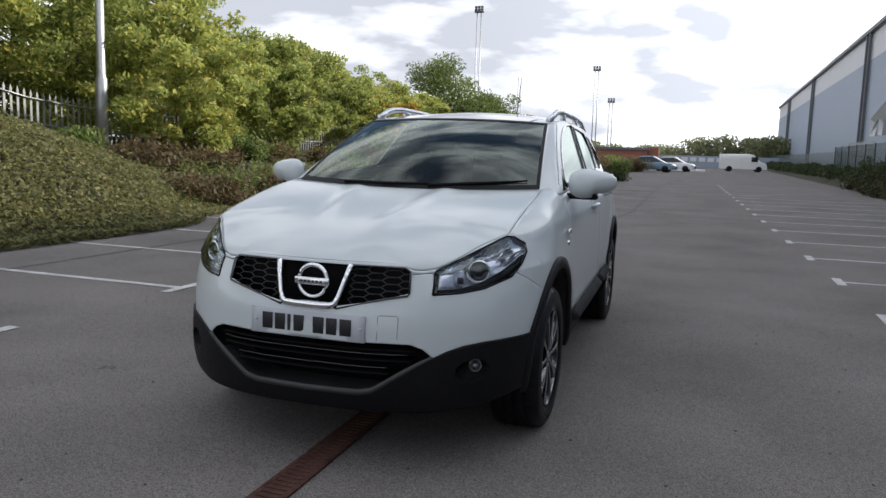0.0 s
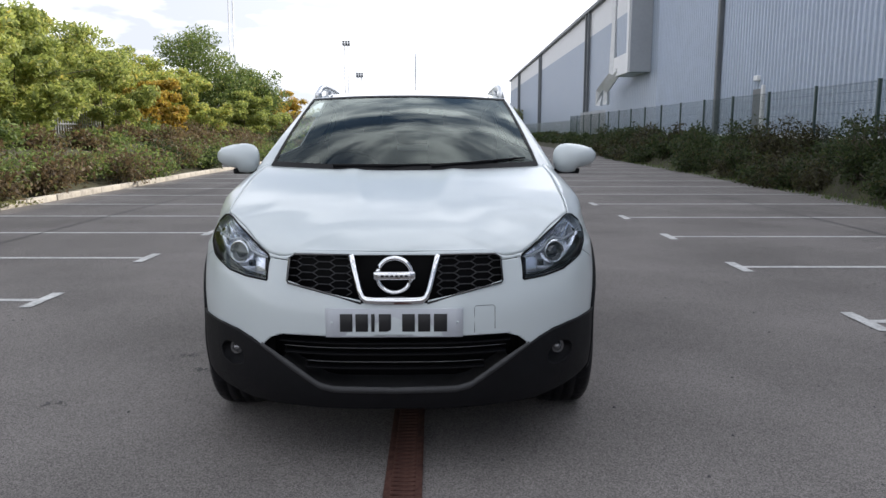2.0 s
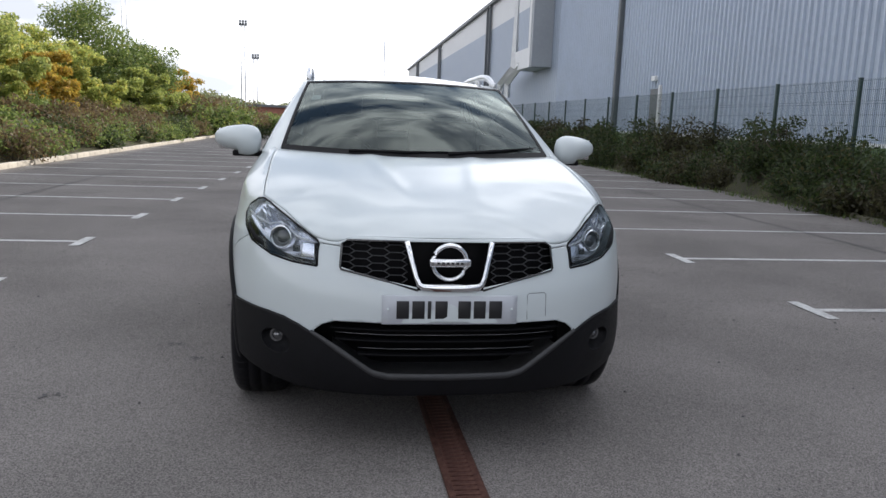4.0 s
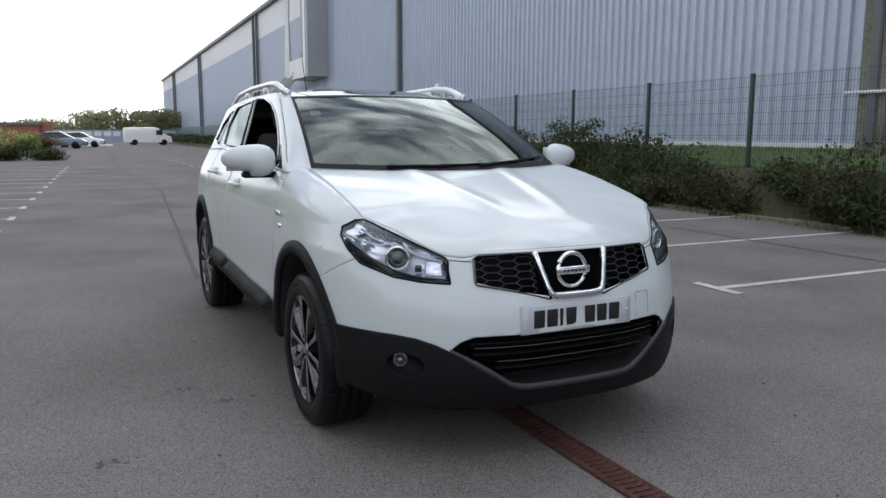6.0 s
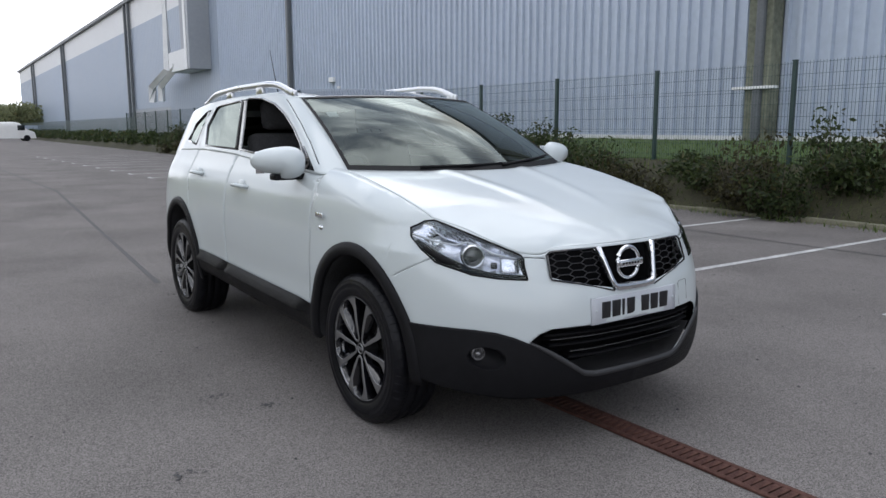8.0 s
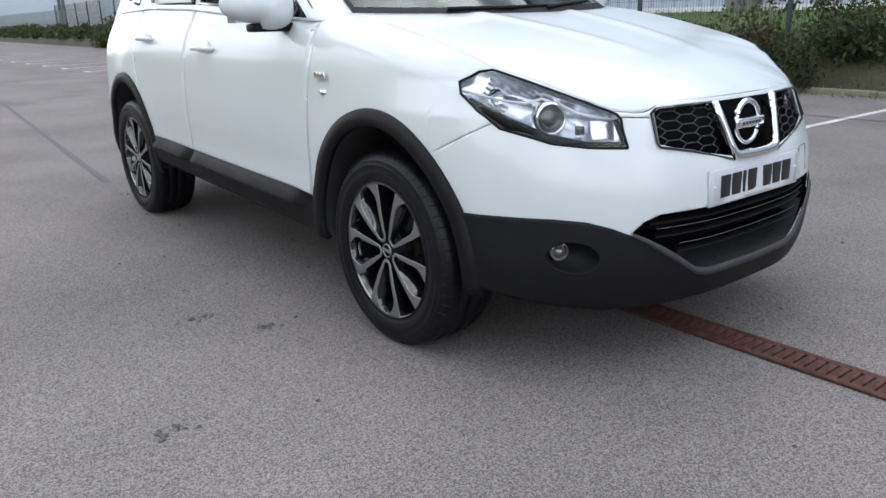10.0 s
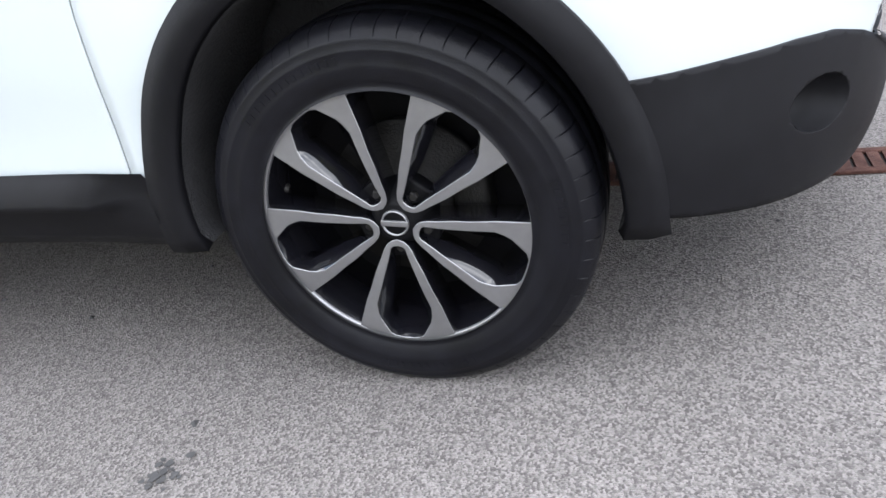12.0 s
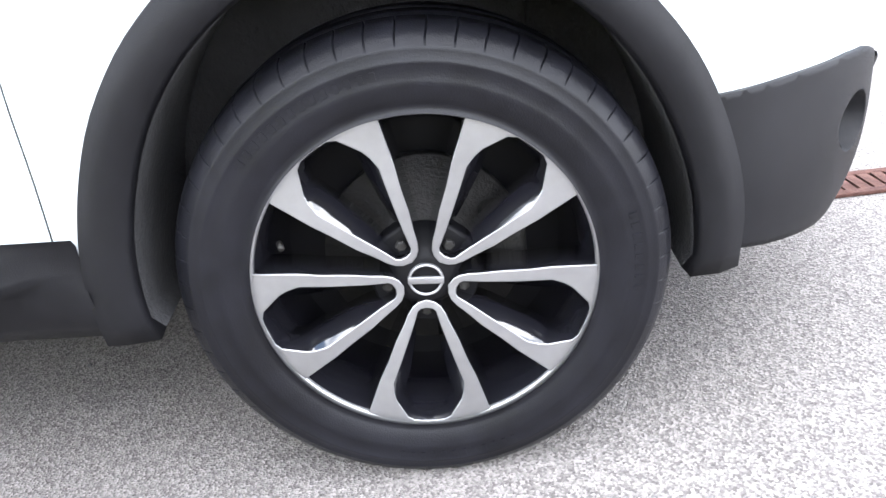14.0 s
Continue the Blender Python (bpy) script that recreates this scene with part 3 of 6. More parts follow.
pb = bmesh.new()
rows = []
for k in range(17):
    x = -0.26 + 0.52 * k / 16
    y = plate_at(x)
    rows.append([pb.verts.new(v) for v in ((x, y + 0.002, 0.5615), (x, y, 0.564), (x, y + 0.004, 0.669), (x, y + 0.006, 0.6715), (x, y + 0.014, 0.6715), (x, y + 0.010, 0.5615))])
for p, q in zip(rows, rows[1:]):
    for j in range(6):
        pb.faces.new((p[j], q[j], q[(j + 1) % 6], p[(j + 1) % 6]))
pb.faces.new(rows[0]), pb.faces.new(rows[-1])
part("plate_sheet", pb, PLATE, plate)
for x0, x1 in ((-0.205, -0.158), (-0.146, -0.099), (-0.087, -0.074), (-0.058, -0.012), (0.030, 0.078), (0.090, 0.136), (0.150, 0.200)):
    y = plate_at((x0 + x1) / 2)
    part("bar", block(bmesh.new(), x0, y - 0.0015, 0.584, x1, y + 0.006, 0.652, 0.0006, None), INK, plate)
for x in (-0.237, 0.240):
    y = plate_at(x)
    part("screw_cap", lathe(bmesh.new(), [(-0.002, 0.0), (-0.002, 0.004), (0.003, 0.005)], (0, 0, 0), 12), PAINT, plate).matrix_basis = pose(x, y - 0.001, 0.619, 0, 0, 90)
hook = bmesh.new()
tube(hook, [(x, face_y(x, z) - 0.0005, z) for x, z in ((0.305, 0.575), (0.305, 0.668), (0.312, 0.676), (0.378, 0.676), (0.385, 0.668), (0.385, 0.585))], 0.0010, 5)
part("tow_cover_joint", hook, PLASTIC_LIGHT, car)

# headlights
for sx in (-1, 1):
    lamp = tagged(new("headlight"), "clear headlight with a chrome projector bowl")
    lamp.parent = car

    def lamp_at(x, z, depth):
        v = skin(u_of_x(0.1), z)
        best = min((skin(k / 40, z) for k in range(60, 240)), key=lambda p: abs(p.x - x))
        return Vector((sx * (best.x - depth * 0.55), best.y + depth * 0.8, z))
    cx, cz = 0.660, 0.865

    def shell(scale_in, depth, n=6):
        bm = bmesh.new()
        rings = []
        for r in range(n + 1):
            f = r / n
            rings.append([bm.verts.new(lamp_at(cx + (x - cx) * f * scale_in, cz + (z - cz) * f * scale_in, depth * (1 - 0.68 * f ** 3) if depth > 0 else depth)) for x, z in dense])
        for p, q in zip(rings[1:], rings[2:]):
            for j in range(len(dense)):
                bm.faces.new((p[j], p[(j + 1) % len(dense)], q[(j + 1) % len(dense)], q[j]))
        c = bm.verts.new(lamp_at(cx, cz, depth))
        for j in range(len(dense)):
            bm.faces.new((c, rings[1][j], rings[1][(j + 1) % len(dense)]))
        bmesh.ops.delete(bm, geom=[v for v in bm.verts if not v.link_faces], context='VERTS')
        return bm
    dense = []
    for (x0, z0), (x1, z1) in zip(LAMP, LAMP[1:] + LAMP[:1]):
        k = max(1, int(math.hypot(x1 - x0, z1 - z0) / 0.02))
        dense += [(x0 + (x1 - x0) * i / k, z0 + (z1 - z0) * i / k) for i in range(k)]
    lens = part("lens", shell(0.985, -0.003), LENS, lamp, "clear plastic lens")
    lens.visible_shadow = False
    part("housing", shell(1.02, 0.075), LAMP_DARK, lamp, "silver-grey lamp housing")
    wall = bmesh.new()
    a = [wall.verts.new(lamp_at(x, z, 0.001)) for x, z in dense]
    b = [wall.verts.new(lamp_at(cx + (x - cx) * 1.02, cz + (z - cz) * 1.02, 0.025)) for x, z in dense]
    for j in range(len(dense)):
        k = (j + 1) % len(dense)
        wall.faces.new((a[j], a[k], b[k], b[j]))
    part("bezel", wall, WHITE_LAMP, lamp)
    edge = tube(bmesh.new(), [lamp_at(x, z, 0.0) for x, z in dense + dense[:1]], 0.0042, 6)
    tube(edge, [lamp_at(0.509, z, 0.006) for z in (0.768, 0.80, 0.838)], 0.009, 6)
    part("gasket", edge, FRIT, lamp, "black rubber seal round the lamp")
    face = Vector((sx * 0.42, -0.90, 0.05)).normalized().to_track_quat('X', 'Z').to_matrix().to_4x4()

    def bowl(name, x, z, r, mat, prof, depth):
        bm = lathe(bmesh.new(), [(u * r, v * r) for u, v in prof], (0, 0, 0), 40)
        bm.transform(Matrix.Translation(lamp_at(x, z, depth)) @ face)
        return part(name, bm, mat, lamp)
    bowl("projector_ring", 0.660, 0.843, 0.046, CHROME, [(-0.3, 0.6), (0.2, 0.78), (0.45, 0.86), (0.5, 0.95), (0.4, 1.05), (-0.2, 1.1)], 0.040)
    bowl("projector_lens", 0.660, 0.843, 0.034, GLOSS_BLACK, [(0.62, 0.0), (0.58, 0.35), (0.45, 0.7), (0.2, 0.98), (-0.2, 1.0)], 0.040)
    bowl("side_bulb", 0.748, 0.905, 0.022, CHROME, [(0.1, 0.0), (0.1, 0.4), (0.6, 1.0), (0.7, 1.1)], 0.035)
    main = block(bmesh.new(), -0.038, -0.006, -0.032, 0.038, 0.02, 0.032, 0.006)
    main.transform(Matrix.Translation(lamp_at(0.551, 0.806, 0.035)) @ Matrix.Rotation(sx * 0.42, 4, 'Z') @ Matrix.Rotation(-0.25, 4, 'X'))
    part("main_beam_bowl", main, LAMP_DARK, lamp, "silvered main beam bowl")
    brow = bmesh.new()
    rows = []
    for k in range(29):
        f = k / 28
        x, z = 0.522 + 0.205 * f, 0.852 + 0.1135 * f
        flute = 0.0012 if k % 2 else 0.0
        wide = 0.022 + 0.026 * f
        rows.append([brow.verts.new(lamp_at(x, z - 0.004, 0.012 + flute)), brow.verts.new(lamp_at(x + 0.006, z - wide, 0.045 + flute)), brow.verts.new(lamp_at(x + 0.007, z - wide - 0.005, 0.040))])
    for p, q in zip(rows, rows[1:]):
        for j in range(2):
            brow.faces.new((p[j], q[j], q[j + 1], p[j + 1]))
    part("reflector_strip", brow, LAMP_DARK, lamp, "fluted silvered reflector", smooth=False)
    low_edge = tube(bmesh.new(), [lamp_at(x, z, 0.014) for x, z in ((0.512, 0.769), (0.60, 0.775), (0.68, 0.792), (0.748, 0.830), (0.780, 0.868), (0.795, 0.90))], [0.008, 0.009, 0.016, 0.024, 0.018, 0.008], 8, 0.8)
    crest = tube(bmesh.new(), [lamp_at(x, z, 0.016) for x, z in ((0.795, 0.921), (0.765, 0.907), (0.735, 0.895), (0.70, 0.888), (0.657, 0.899), (0.618, 0.880), (0.594, 0.858), (0.56, 0.847), (0.52, 0.838))], 0.0042, 6)
    part("lamp_crest", crest, WHITE_LAMP, lamp, "pale wavy ridge across the lamp")
    cell = block(bmesh.new(), -0.013, -0.004, -0.013, 0.013, 0.012, 0.013, 0.003)
    cell.transform(Matrix.Translation(lamp_at(0.600, 0.808, 0.03)) @ Matrix.Rotation(sx * 0.45, 4, 'Z'))
    part("lamp_cell", cell, GLOSS_BLACK, lamp, "small dark cell beside the projector")
    part("lower_bezel", low_edge, FRIT, lamp, "black lower bezel")
    tip = bmesh.new()
    for k in range(5):
        tube(tip, [lamp_at(0.735 + 0.010 * k, 0.955 - 0.012 * k, 0.03), lamp_at(0.705 + 0.012 * k, 0.915 - 0.014 * k, 0.05)], 0.004, 5)
    part("indicator_rib", tip, SATIN, lamp, "ribbed indicator reflector")

    # fog lamp in its pocket
    fog = tagged(new("fog_lamp"), "small round fog lamp in a black pocket")
    fog.parent = car
    pocket = bmesh.new()
    fx, fz = 0.660, 0.453
    o = [(x, z) for x, z in fog_cut]
    def fog_at(x, z, d):
        best = min((skin(k / 40, z, 0.010) for k in range(60, 240)), key=lambda p: abs(p.x - x))
        return Vector((sx * (best.x - d * 0.45), best.y + d * 0.85, z))
    a = [pocket.verts.new(fog_at(x, z, 0.0)) for x, z in o]
    b = [pocket.verts.new(fog_at(fx + (x - fx) * 0.8, fz + (z - fz) * 0.8, 0.055)) for x, z in o]
    for j in range(len(o)):
        pocket.faces.new((a[j], a[(j + 1) % len(o)], b[(j + 1) % len(o)], b[j]))
    pocket.faces.new(b)
    part("pocket", pocket, PLASTIC, fog)
    bm = lathe(bmesh.new(), [(0.012, 0.0), (0.010, 0.010), (0.0, 0.020), (-0.004, 0.023), (0.004, 0.027), (-0.02, 0.029)], (0, 0, 0), 28)
    bm.transform(Matrix.Translation(fog_at(0.684, 0.458, 0.048)) @ face)
    part("fog_lens", bm, FOG_GLASS, fog, "round silvered fog lens")

# windscreen, roof, pillars and side glass
ROOF_EDGE = [(1.85, 1.485), (2.0, 1.503), (2.2, 1.524), (2.5, 1.541), (3.0, 1.536), (3.5, 1.510), (4.0, 1.457), (4.2, 1.42)]
BELT = [(1.3, 1.11), (1.5, 1.113), (2.0, 1.133), (2.6, 1.172), (3.2, 1.19), (3.8, 1.175), (4.3, 1.12)]


def a_line(z):
    t = (z - 1.13) / 0.372
    return 1.240 + 0.768 * t - 0.15 * max(0.0, t * (1 - t))


def d_line(z):
    return line([(1.1, 4.22), (1.3, 4.12), (1.5, 3.98)], z)


def house(y, z):
    """Half width of the glasshouse at y and z."""
    x = 0.800 - 0.465 * (z - 1.13)
    x -= 0.035 * max(0.0, (y - 3.0)) ** 1.5 + 0.28 * max(0.0, y - 3.7) ** 2
    return x - (0.096 - 0.15 * max(0.0, z - 1.13)) * math.exp(-((y - a_line(z)) / 0.085) ** 2)


def side_at(a, b):
    yy = 1.3 + 2.9 * a
    y = yy
    for _ in range(3):
        z0, z1 = line(BELT, y) - 0.004, line(ROOF_EDGE, y)
        z = z0 + (z1 - z0) * b
        y = a_line(z) + (d_line(z) - a_line(z)) * a
    return Vector((house(y, z), y, z))


sidesheet = grid(side_at, 150, 34)
WIN_F = [(1.56, 1.135), (2.50, 1.198), (2.76, 1.510), (2.70, 1.520), (2.5, 1.512), (2.25, 1.470), (2.05, 1.410), (1.85, 1.33), (1.68, 1.245), (1.58, 1.18)]
WIN_R = [(2.60, 1.200), (3.22, 1.212), (3.35, 1.345), (3.30, 1.470), (3.26, 1.482), (2.86, 1.508), (2.83, 1.500)]
WIN_Q = [(3.44, 1.215), (3.70, 1.240), (3.66, 1.36), (3.52, 1.44), (3.42, 1.455), (3.46, 1.34)]
glass_f = take(sidesheet, cut(sidesheet, WIN_F, "yz"))
glass_r = take(sidesheet, cut(sidesheet, WIN_R, "yz"))
glass_q = take(sidesheet, cut(sidesheet, WIN_Q, "yz"))
PILLAR_B = [(2.49, 1.19), (2.61, 1.195), (2.87, 1.512), (2.75, 1.515)]
pillar = take(sidesheet, cut(sidesheet, PILLAR_B, "yz"))
for g in (glass_f, glass_r, glass_q, pillar):
    bmesh.ops.translate(g, vec=(-0.006, 0, 0), verts=g.verts)
for z0, z1 in ((1.15, 1.25), (1.25, 1.35), (1.35, 1.45), (1.45, 1.50)):
    seam(sidesheet, (a_line(z0) + 0.125, z0), (a_line(z1) + 0.125, z1), w=0.0035)
seam(sidesheet, (3.36, 1.2), (3.42, 1.34))
seam(sidesheet, (3.42, 1.34), (3.36, 1.50))
both("side_frame", sidesheet, PAINT, car, "white door frames and roof pillars", sheet=0.004)
both("centre_pillar", pillar, GLOSS_BLACK, car, "gloss black centre pillar")
left = mirrored(glass_f)
bmesh.ops.scale(left, vec=(-1, 1, 1), verts=left.verts)
bmesh.ops.reverse_faces(left, faces=left.faces)
part("front_window", left, TINT, doors_f[0], "closed tinted front window").visible_shadow = False
glass_f.free()
for d, g in zip(doors_r, (glass_r, mirrored(glass_r))):
    part("rear_window", g, PRIVACY, d, "dark privacy glass rear door window").visible_shadow = False
for o in both("quarter_window", glass_q, PRIVACY, car):
    o.visible_shadow = False
# black rubber seals round the side openings
for sx in (-1, 1):
    for shape in (WIN_F, WIN_R, WIN_Q):
        pts = [(sx * (house(y, z) - 0.002), y, z) for y, z in shape + shape[:1]]
        part("window_seal", tube(bmesh.new(), pts, 0.008, 6), GLOSS_BLACK, car)
    tri = bmesh.new()
    pts = [(1.40, 1.118), (1.56, 1.125), (1.585, 1.19), (1.66, 1.24), (1.62, 1.235)]
    f = [tri.verts.new((sx * (house(y, z) + 0.003), y, z)) for y, z in pts]
    b = [tri.verts.new((sx * (house(y, z) - 0.01), y, z)) for y, z in pts]
    tri.faces.new(f)
    for j in range(5):
        tri.faces.new((f[j], f[(j + 1) % 5], b[(j + 1) % 5], b[j]))
    part("mirror_sail", tri, GLOSS_BLACK, car)


def screen_base(a):
    return Vector((0.705 * a, 1.040 + 0.200 * a * a, 1.118 + 0.012 * a * a))


def screen_top(a):
    return Vector((0.590 * a, 1.850 + 0.156 * a * a, 1.515 - 0.013 * a * a))


def screen_at(a, b):
    s = 2 * a - 1
    p, q = screen_base(s), screen_top(s)
    bow = 0.035 * math.sin(math.pi * b) * (1 - 0.5 * s * s)
    return p + (q - p) * b + Vector((0, -0.45 * bow, 0.9 * bow))


screen = part("windscreen", grid(lambda a, b: screen_at(0.012 + 0.976 * a, 0.01 + 0.98 * b), 40, 24), SCREEN, car, "clear windscreen with a dark border")
screen.visible_shadow = False
band = bmesh.new()
n = 40
for rng in (((0.0, 0.0), (1.0, 0.0), (1.0, 0.05), (0.0, 0.05)), ((0.0, 0.97), (1.0, 0.97), (1.0, 1.0), (0.0, 1.0)), ((0.0, 0.0), (0.013, 0.0), (0.013, 1.0), (0.0, 1.0)), ((0.987, 0.0), (1.0, 0.0), (1.0, 1.0), (0.987, 1.0))):
    (a0, b0), _, (a1, b1), _ = rng
    g = grid(lambda a, b: screen_at(a0 + (a1 - a0) * a, b0 + (b1 - b0) * b) + Vector((0, -0.002, 0.002)), n if a1 - a0 > 0.5 else 2, 20 if b1 - b0 > 0.5 else 2)
    me = bpy.data.meshes.new("tmp")
    g.to_mesh(me)
    g.free()
    band.from_mesh(me)
    bpy.data.meshes.remove(me)
part("screen_border", band, FRIT, car, "black ceramic windscreen border")


def roof_at(a, b):
    s = 2 * a - 1
    f = screen_top(s)
    y1 = 4.0 - 0.08 * s * s
    y = f.y + (y1 - f.y) * b
    ze = line(ROOF_EDGE, y)
    x = house(y, ze) * s * 1.0
    crown = (1 - s * s) * (0.030 + 0.018 * min(1, (y - f.y) / 0.5)) - 0.012 * max(0, y - 3) ** 2
    return Vector((x, y, ze + crown)) if b > 0 else f


roof = grid(roof_at, 40, 50)
pano = take(roof, cut(roof, [(-0.50, 1.80), (0.50, 1.80), (0.49, 3.3), (-0.49, 3.3)], "xy"))
thicken(part("roof", roof, PAINT, car, "white roof skin"), 0.006)
thicken(part("roof_glass", pano, ROOFGLASS, car, "dark panoramic roof glass"), 0.005)
part("headlining", grid(lambda a, b: roof_at(0.03 + 0.94 * a, 0.03 + 0.94 * b) - Vector((0, 0, 0.03)), 12, 14), TRIM, car)


def tail_at(a, b):
    s = 2 * a - 1
    top = roof_at(a, 1.0)
    u = 14 - 3.2 * (1 - abs(s)) ** 0 * abs(s)
    low = Vector((0.70 * s, 4.24 - 0.12 * s * s, 1.10))
    return top + (low - top) * b + Vector((0, 0.05 * math.sin(math.pi * b), 0))


tail = grid(tail_at, 30, 16)
tailglass = take(tail, cut(tail, [(-0.52, 1.18), (0.52, 1.18), (0.44, 1.42), (-0.44, 1.42)], "xz"))
part("tailgate", tail, PAINT, car)
part("rear_screen", tailglass, PRIVACY, car).visible_shadow = False

# roof rails, aerial, wipers, cowl
for sx in (-1, 1):
    pts = []
    for k in range(25):
        t = k / 24
        y = 2.12 + 1.55 * t
        lift = 0.050 * min(1, math.sin(math.pi * min(t, 1 - t) * 2 / 0.36 / 2) if min(t, 1 - t) < 0.18 else 1)
        ze = line(ROOF_EDGE, y)
        pts.append((sx * (house(y, ze) - 0.030), y, ze + 0.008 + lift))
    rail = tube(bmesh.new(), pts, [0.022] + [0.017] * 23 + [0.022], 10, 1.25)
    for y in (2.14, 2.62, 3.16, 3.64):
        ze = line(ROOF_EDGE, y)
        block(rail, sx * (house(y, ze) - 0.030) - 0.015, y - 0.05, ze - 0.01, sx * (house(y, ze) - 0.030) + 0.015, y + 0.05, ze + (0.05 if 2.2 < y < 3.5 else 0.03), 0.008)
    part("roof_rail", rail, SATIN, car, "satin silver roof rail")
part("aerial", tube(bmesh.new(), [(0.0, 3.66, 1.54), (0.0, 3.72, 1.64), (0.0, 3.84, 1.95)], [0.010, 0.004, 0.002], 6), PLASTIC, car, "thin black roof aerial")
part("cowl", grid(lambda a, b: Vector(((2 * a - 1) * 0.70, 1.000 + 0.205 * (2 * a - 1) ** 2 + 0.05 * b, 1.096 + 0.022 * b + 0.010 * (2 * a - 1) ** 2)), 30, 3), PLASTIC, car, "black plastic cowl")
for x0, x1, b0, b1 in ((0.14, 0.64, 0.035, 0.085), (-0.36, 0.20, 0.030, 0.050)):
    w = bmesh.new()
    q = [screen_at((x / 0.70 + 1) / 2, b0 + (b1 - b0) * k) + Vector((0, -0.006, 0.007)) for k, x in ((0.0, x0), (0.5, (x0 + x1) / 2), (1.0, x1))]
    tube(w, q, [0.007, 0.007, 0.004], 6, 1.2)
    part("wiper", w, PLASTIC, car, "black windscreen wiper")
st = bmesh.new()
f = [st.verts.new(screen_at(a, b) + Vector((0, 0.006, -0.004))) for a, b in ((0.055, 0.66), (0.095, 0.66), (0.095, 0.74), (0.055, 0.74))]
st.faces.new(f)
part("paper_sticker", st, PLATE, car, "small white paper sticker inside the windscreen")

# door mirrors, handles, side badges
for sx in (-1, 1):
    mir = tagged(new("door_mirror"), "white door mirror on a black foot")
    mir.parent = car
    bm = bmesh.new()
    bmesh.ops.create_uvsphere(bm, u_segments=36, v_segments=20, radius=1)
    for v in bm.verts:
        x, y, z = v.co
        k = (abs(x) ** 2.6 + abs(z) ** 2.6) ** (1 / 2.6) / max(1e-6, math.hypot(x, z)) if math.hypot(x, z) > 1e-6 else 1
        x, z = x / k if k > 0 else x, z / k if k > 0 else z
        y = y * 0.085 if y < 0 else y * 0.03
        w = 0.128 * x
        h = 0.078 * z * (1 - 0.20 * x * sx * 1.0) + (0.010 * (1 - z) if x * sx > 0 else 0)
        v.co = (sx * 0.946 + w, 1.525 + y + 0.04 * (sx * x), 1.158 + h)
    part("mirror_cap", bm, PAINT, mir, "glossy white mirror cap")
    foot = block(bmesh.new(), -0.10, -0.045, -0.016, 0.10, 0.03, 0.016, 0.010)
    foot.transform(Matrix.Translation((sx * 0.875, 1.545, 1.086)))
    part("mirror_foot", foot, PLASTIC, mir, "black plastic mirror foot")
    mg = block(bmesh.new(), -0.10, -0.003, -0.055, 0.10, 0.003, 0.055, 0.002)
    mg.transform(Matrix.Translation((sx * 0.950, 1.557, 1.160)))
    part("mirror_glass", mg, CHROME, mir)
    for door, y, z in ((doors_f, 2.285, 0.992), (doors_r, 3.135, 1.03)):
        hx = skin(line([(outline(k2 / 10).y, k2 / 10) for k2 in range(30, 121)], y), z).x
        h = bmesh.new()
        tube(h, [(sx * (hx - 0.004), y - 0.105, z), (sx * (hx + 0.028), y - 0.075, z + 0.004), (sx * (hx + 0.032), y, z + 0.006), (sx * (hx + 0.028), y + 0.07, z + 0.004), (sx * (hx - 0.004), y + 0.10, z)], [0.012, 0.016, 0.016, 0.016, 0.012], 8, 0.75)
        part("handle", h, PAINT, door[1 if sx < 0 else 0], "white pull handle")
        cup = lathe(bmesh.new(), [(0.001, 0.0), (0.0015, 0.05), (-0.004, 0.052)], (0, 0, 0), 20)
        cup.transform(Matrix.Translation((sx * (hx + 0.0005), y, z)) @ Matrix.Diagonal((sx, 1.2, 0.75, 1)))
        part("handle_cup", cup, SATIN if False else PAINT, door[1 if sx < 0 else 0])
    bx = 0.876
    sb = bmesh.new()
    for k, (y0, y1) in enumerate(((1.165, 1.185), (1.19, 1.208), (1.213, 1.235))):
        block(sb, sx * bx, y0, 0.912, sx * (bx + 0.012), y1, 0.936, 0.002)
    part("side_badge", sb, CHROME, car, "small chrome badge of plain bars")
    rep = lathe(bmesh.new(), [(0.010, 0.0), (0.008, 0.012), (0.0, 0.016)], (0, 0, 0), 16)
    rep.transform(Matrix.Translation((sx * bx, 1.195, 0.865)) @ Matrix.Diagonal((sx, 1.3, 0.8, 1)))
    part("side_repeater", rep, CHROME, car)

# cabin: dashboard, steering wheel, seats
part("dashboard", block(bmesh.new(), -0.72, 1.30, 0.80, 0.72, 1.80, 1.10, 0.05), TRIM, car)
sw = bmesh.new()
tube(sw, [(-0.36 + 0.185 * math.cos(2 * math.pi * k / 32), 1.95 - 0.08 * math.sin(2 * math.pi * k / 32), 1.02 + 0.17 * math.sin(2 * math.pi * k / 32)) for k in range(33)], 0.014, 8)
block(sw, -0.52, 1.94, 1.0, -0.20, 1.97, 1.05, 0.008)
block(sw, -0.43, 1.92, 0.96, -0.29, 1.98, 1.08, 0.02)
part("steering_wheel", sw, TRIM, car)
for x in (-0.36, 0.36):
    seat = tagged(new("front_seat"), "dark grey cloth front seat")
    seat.parent = car
    part("seat_cushion", block(bmesh.new(), x - 0.26, 2.05, 0.60, x + 0.26, 2.60, 0.76, 0.05), FABRIC, seat)
    part("seat_back", block(bmesh.new(), x - 0.25, -0.07, 0.0, x + 0.25, 0.07, 0.62, 0.05, pose(0, 2.62, 0.70, -18)), FABRIC, seat)
    part("headrest", block(bmesh.new(), x - 0.14, -0.05, 0.0, x + 0.14, 0.05, 0.19, 0.04, pose(0, 2.81, 1.32, -10)), FABRIC, seat)
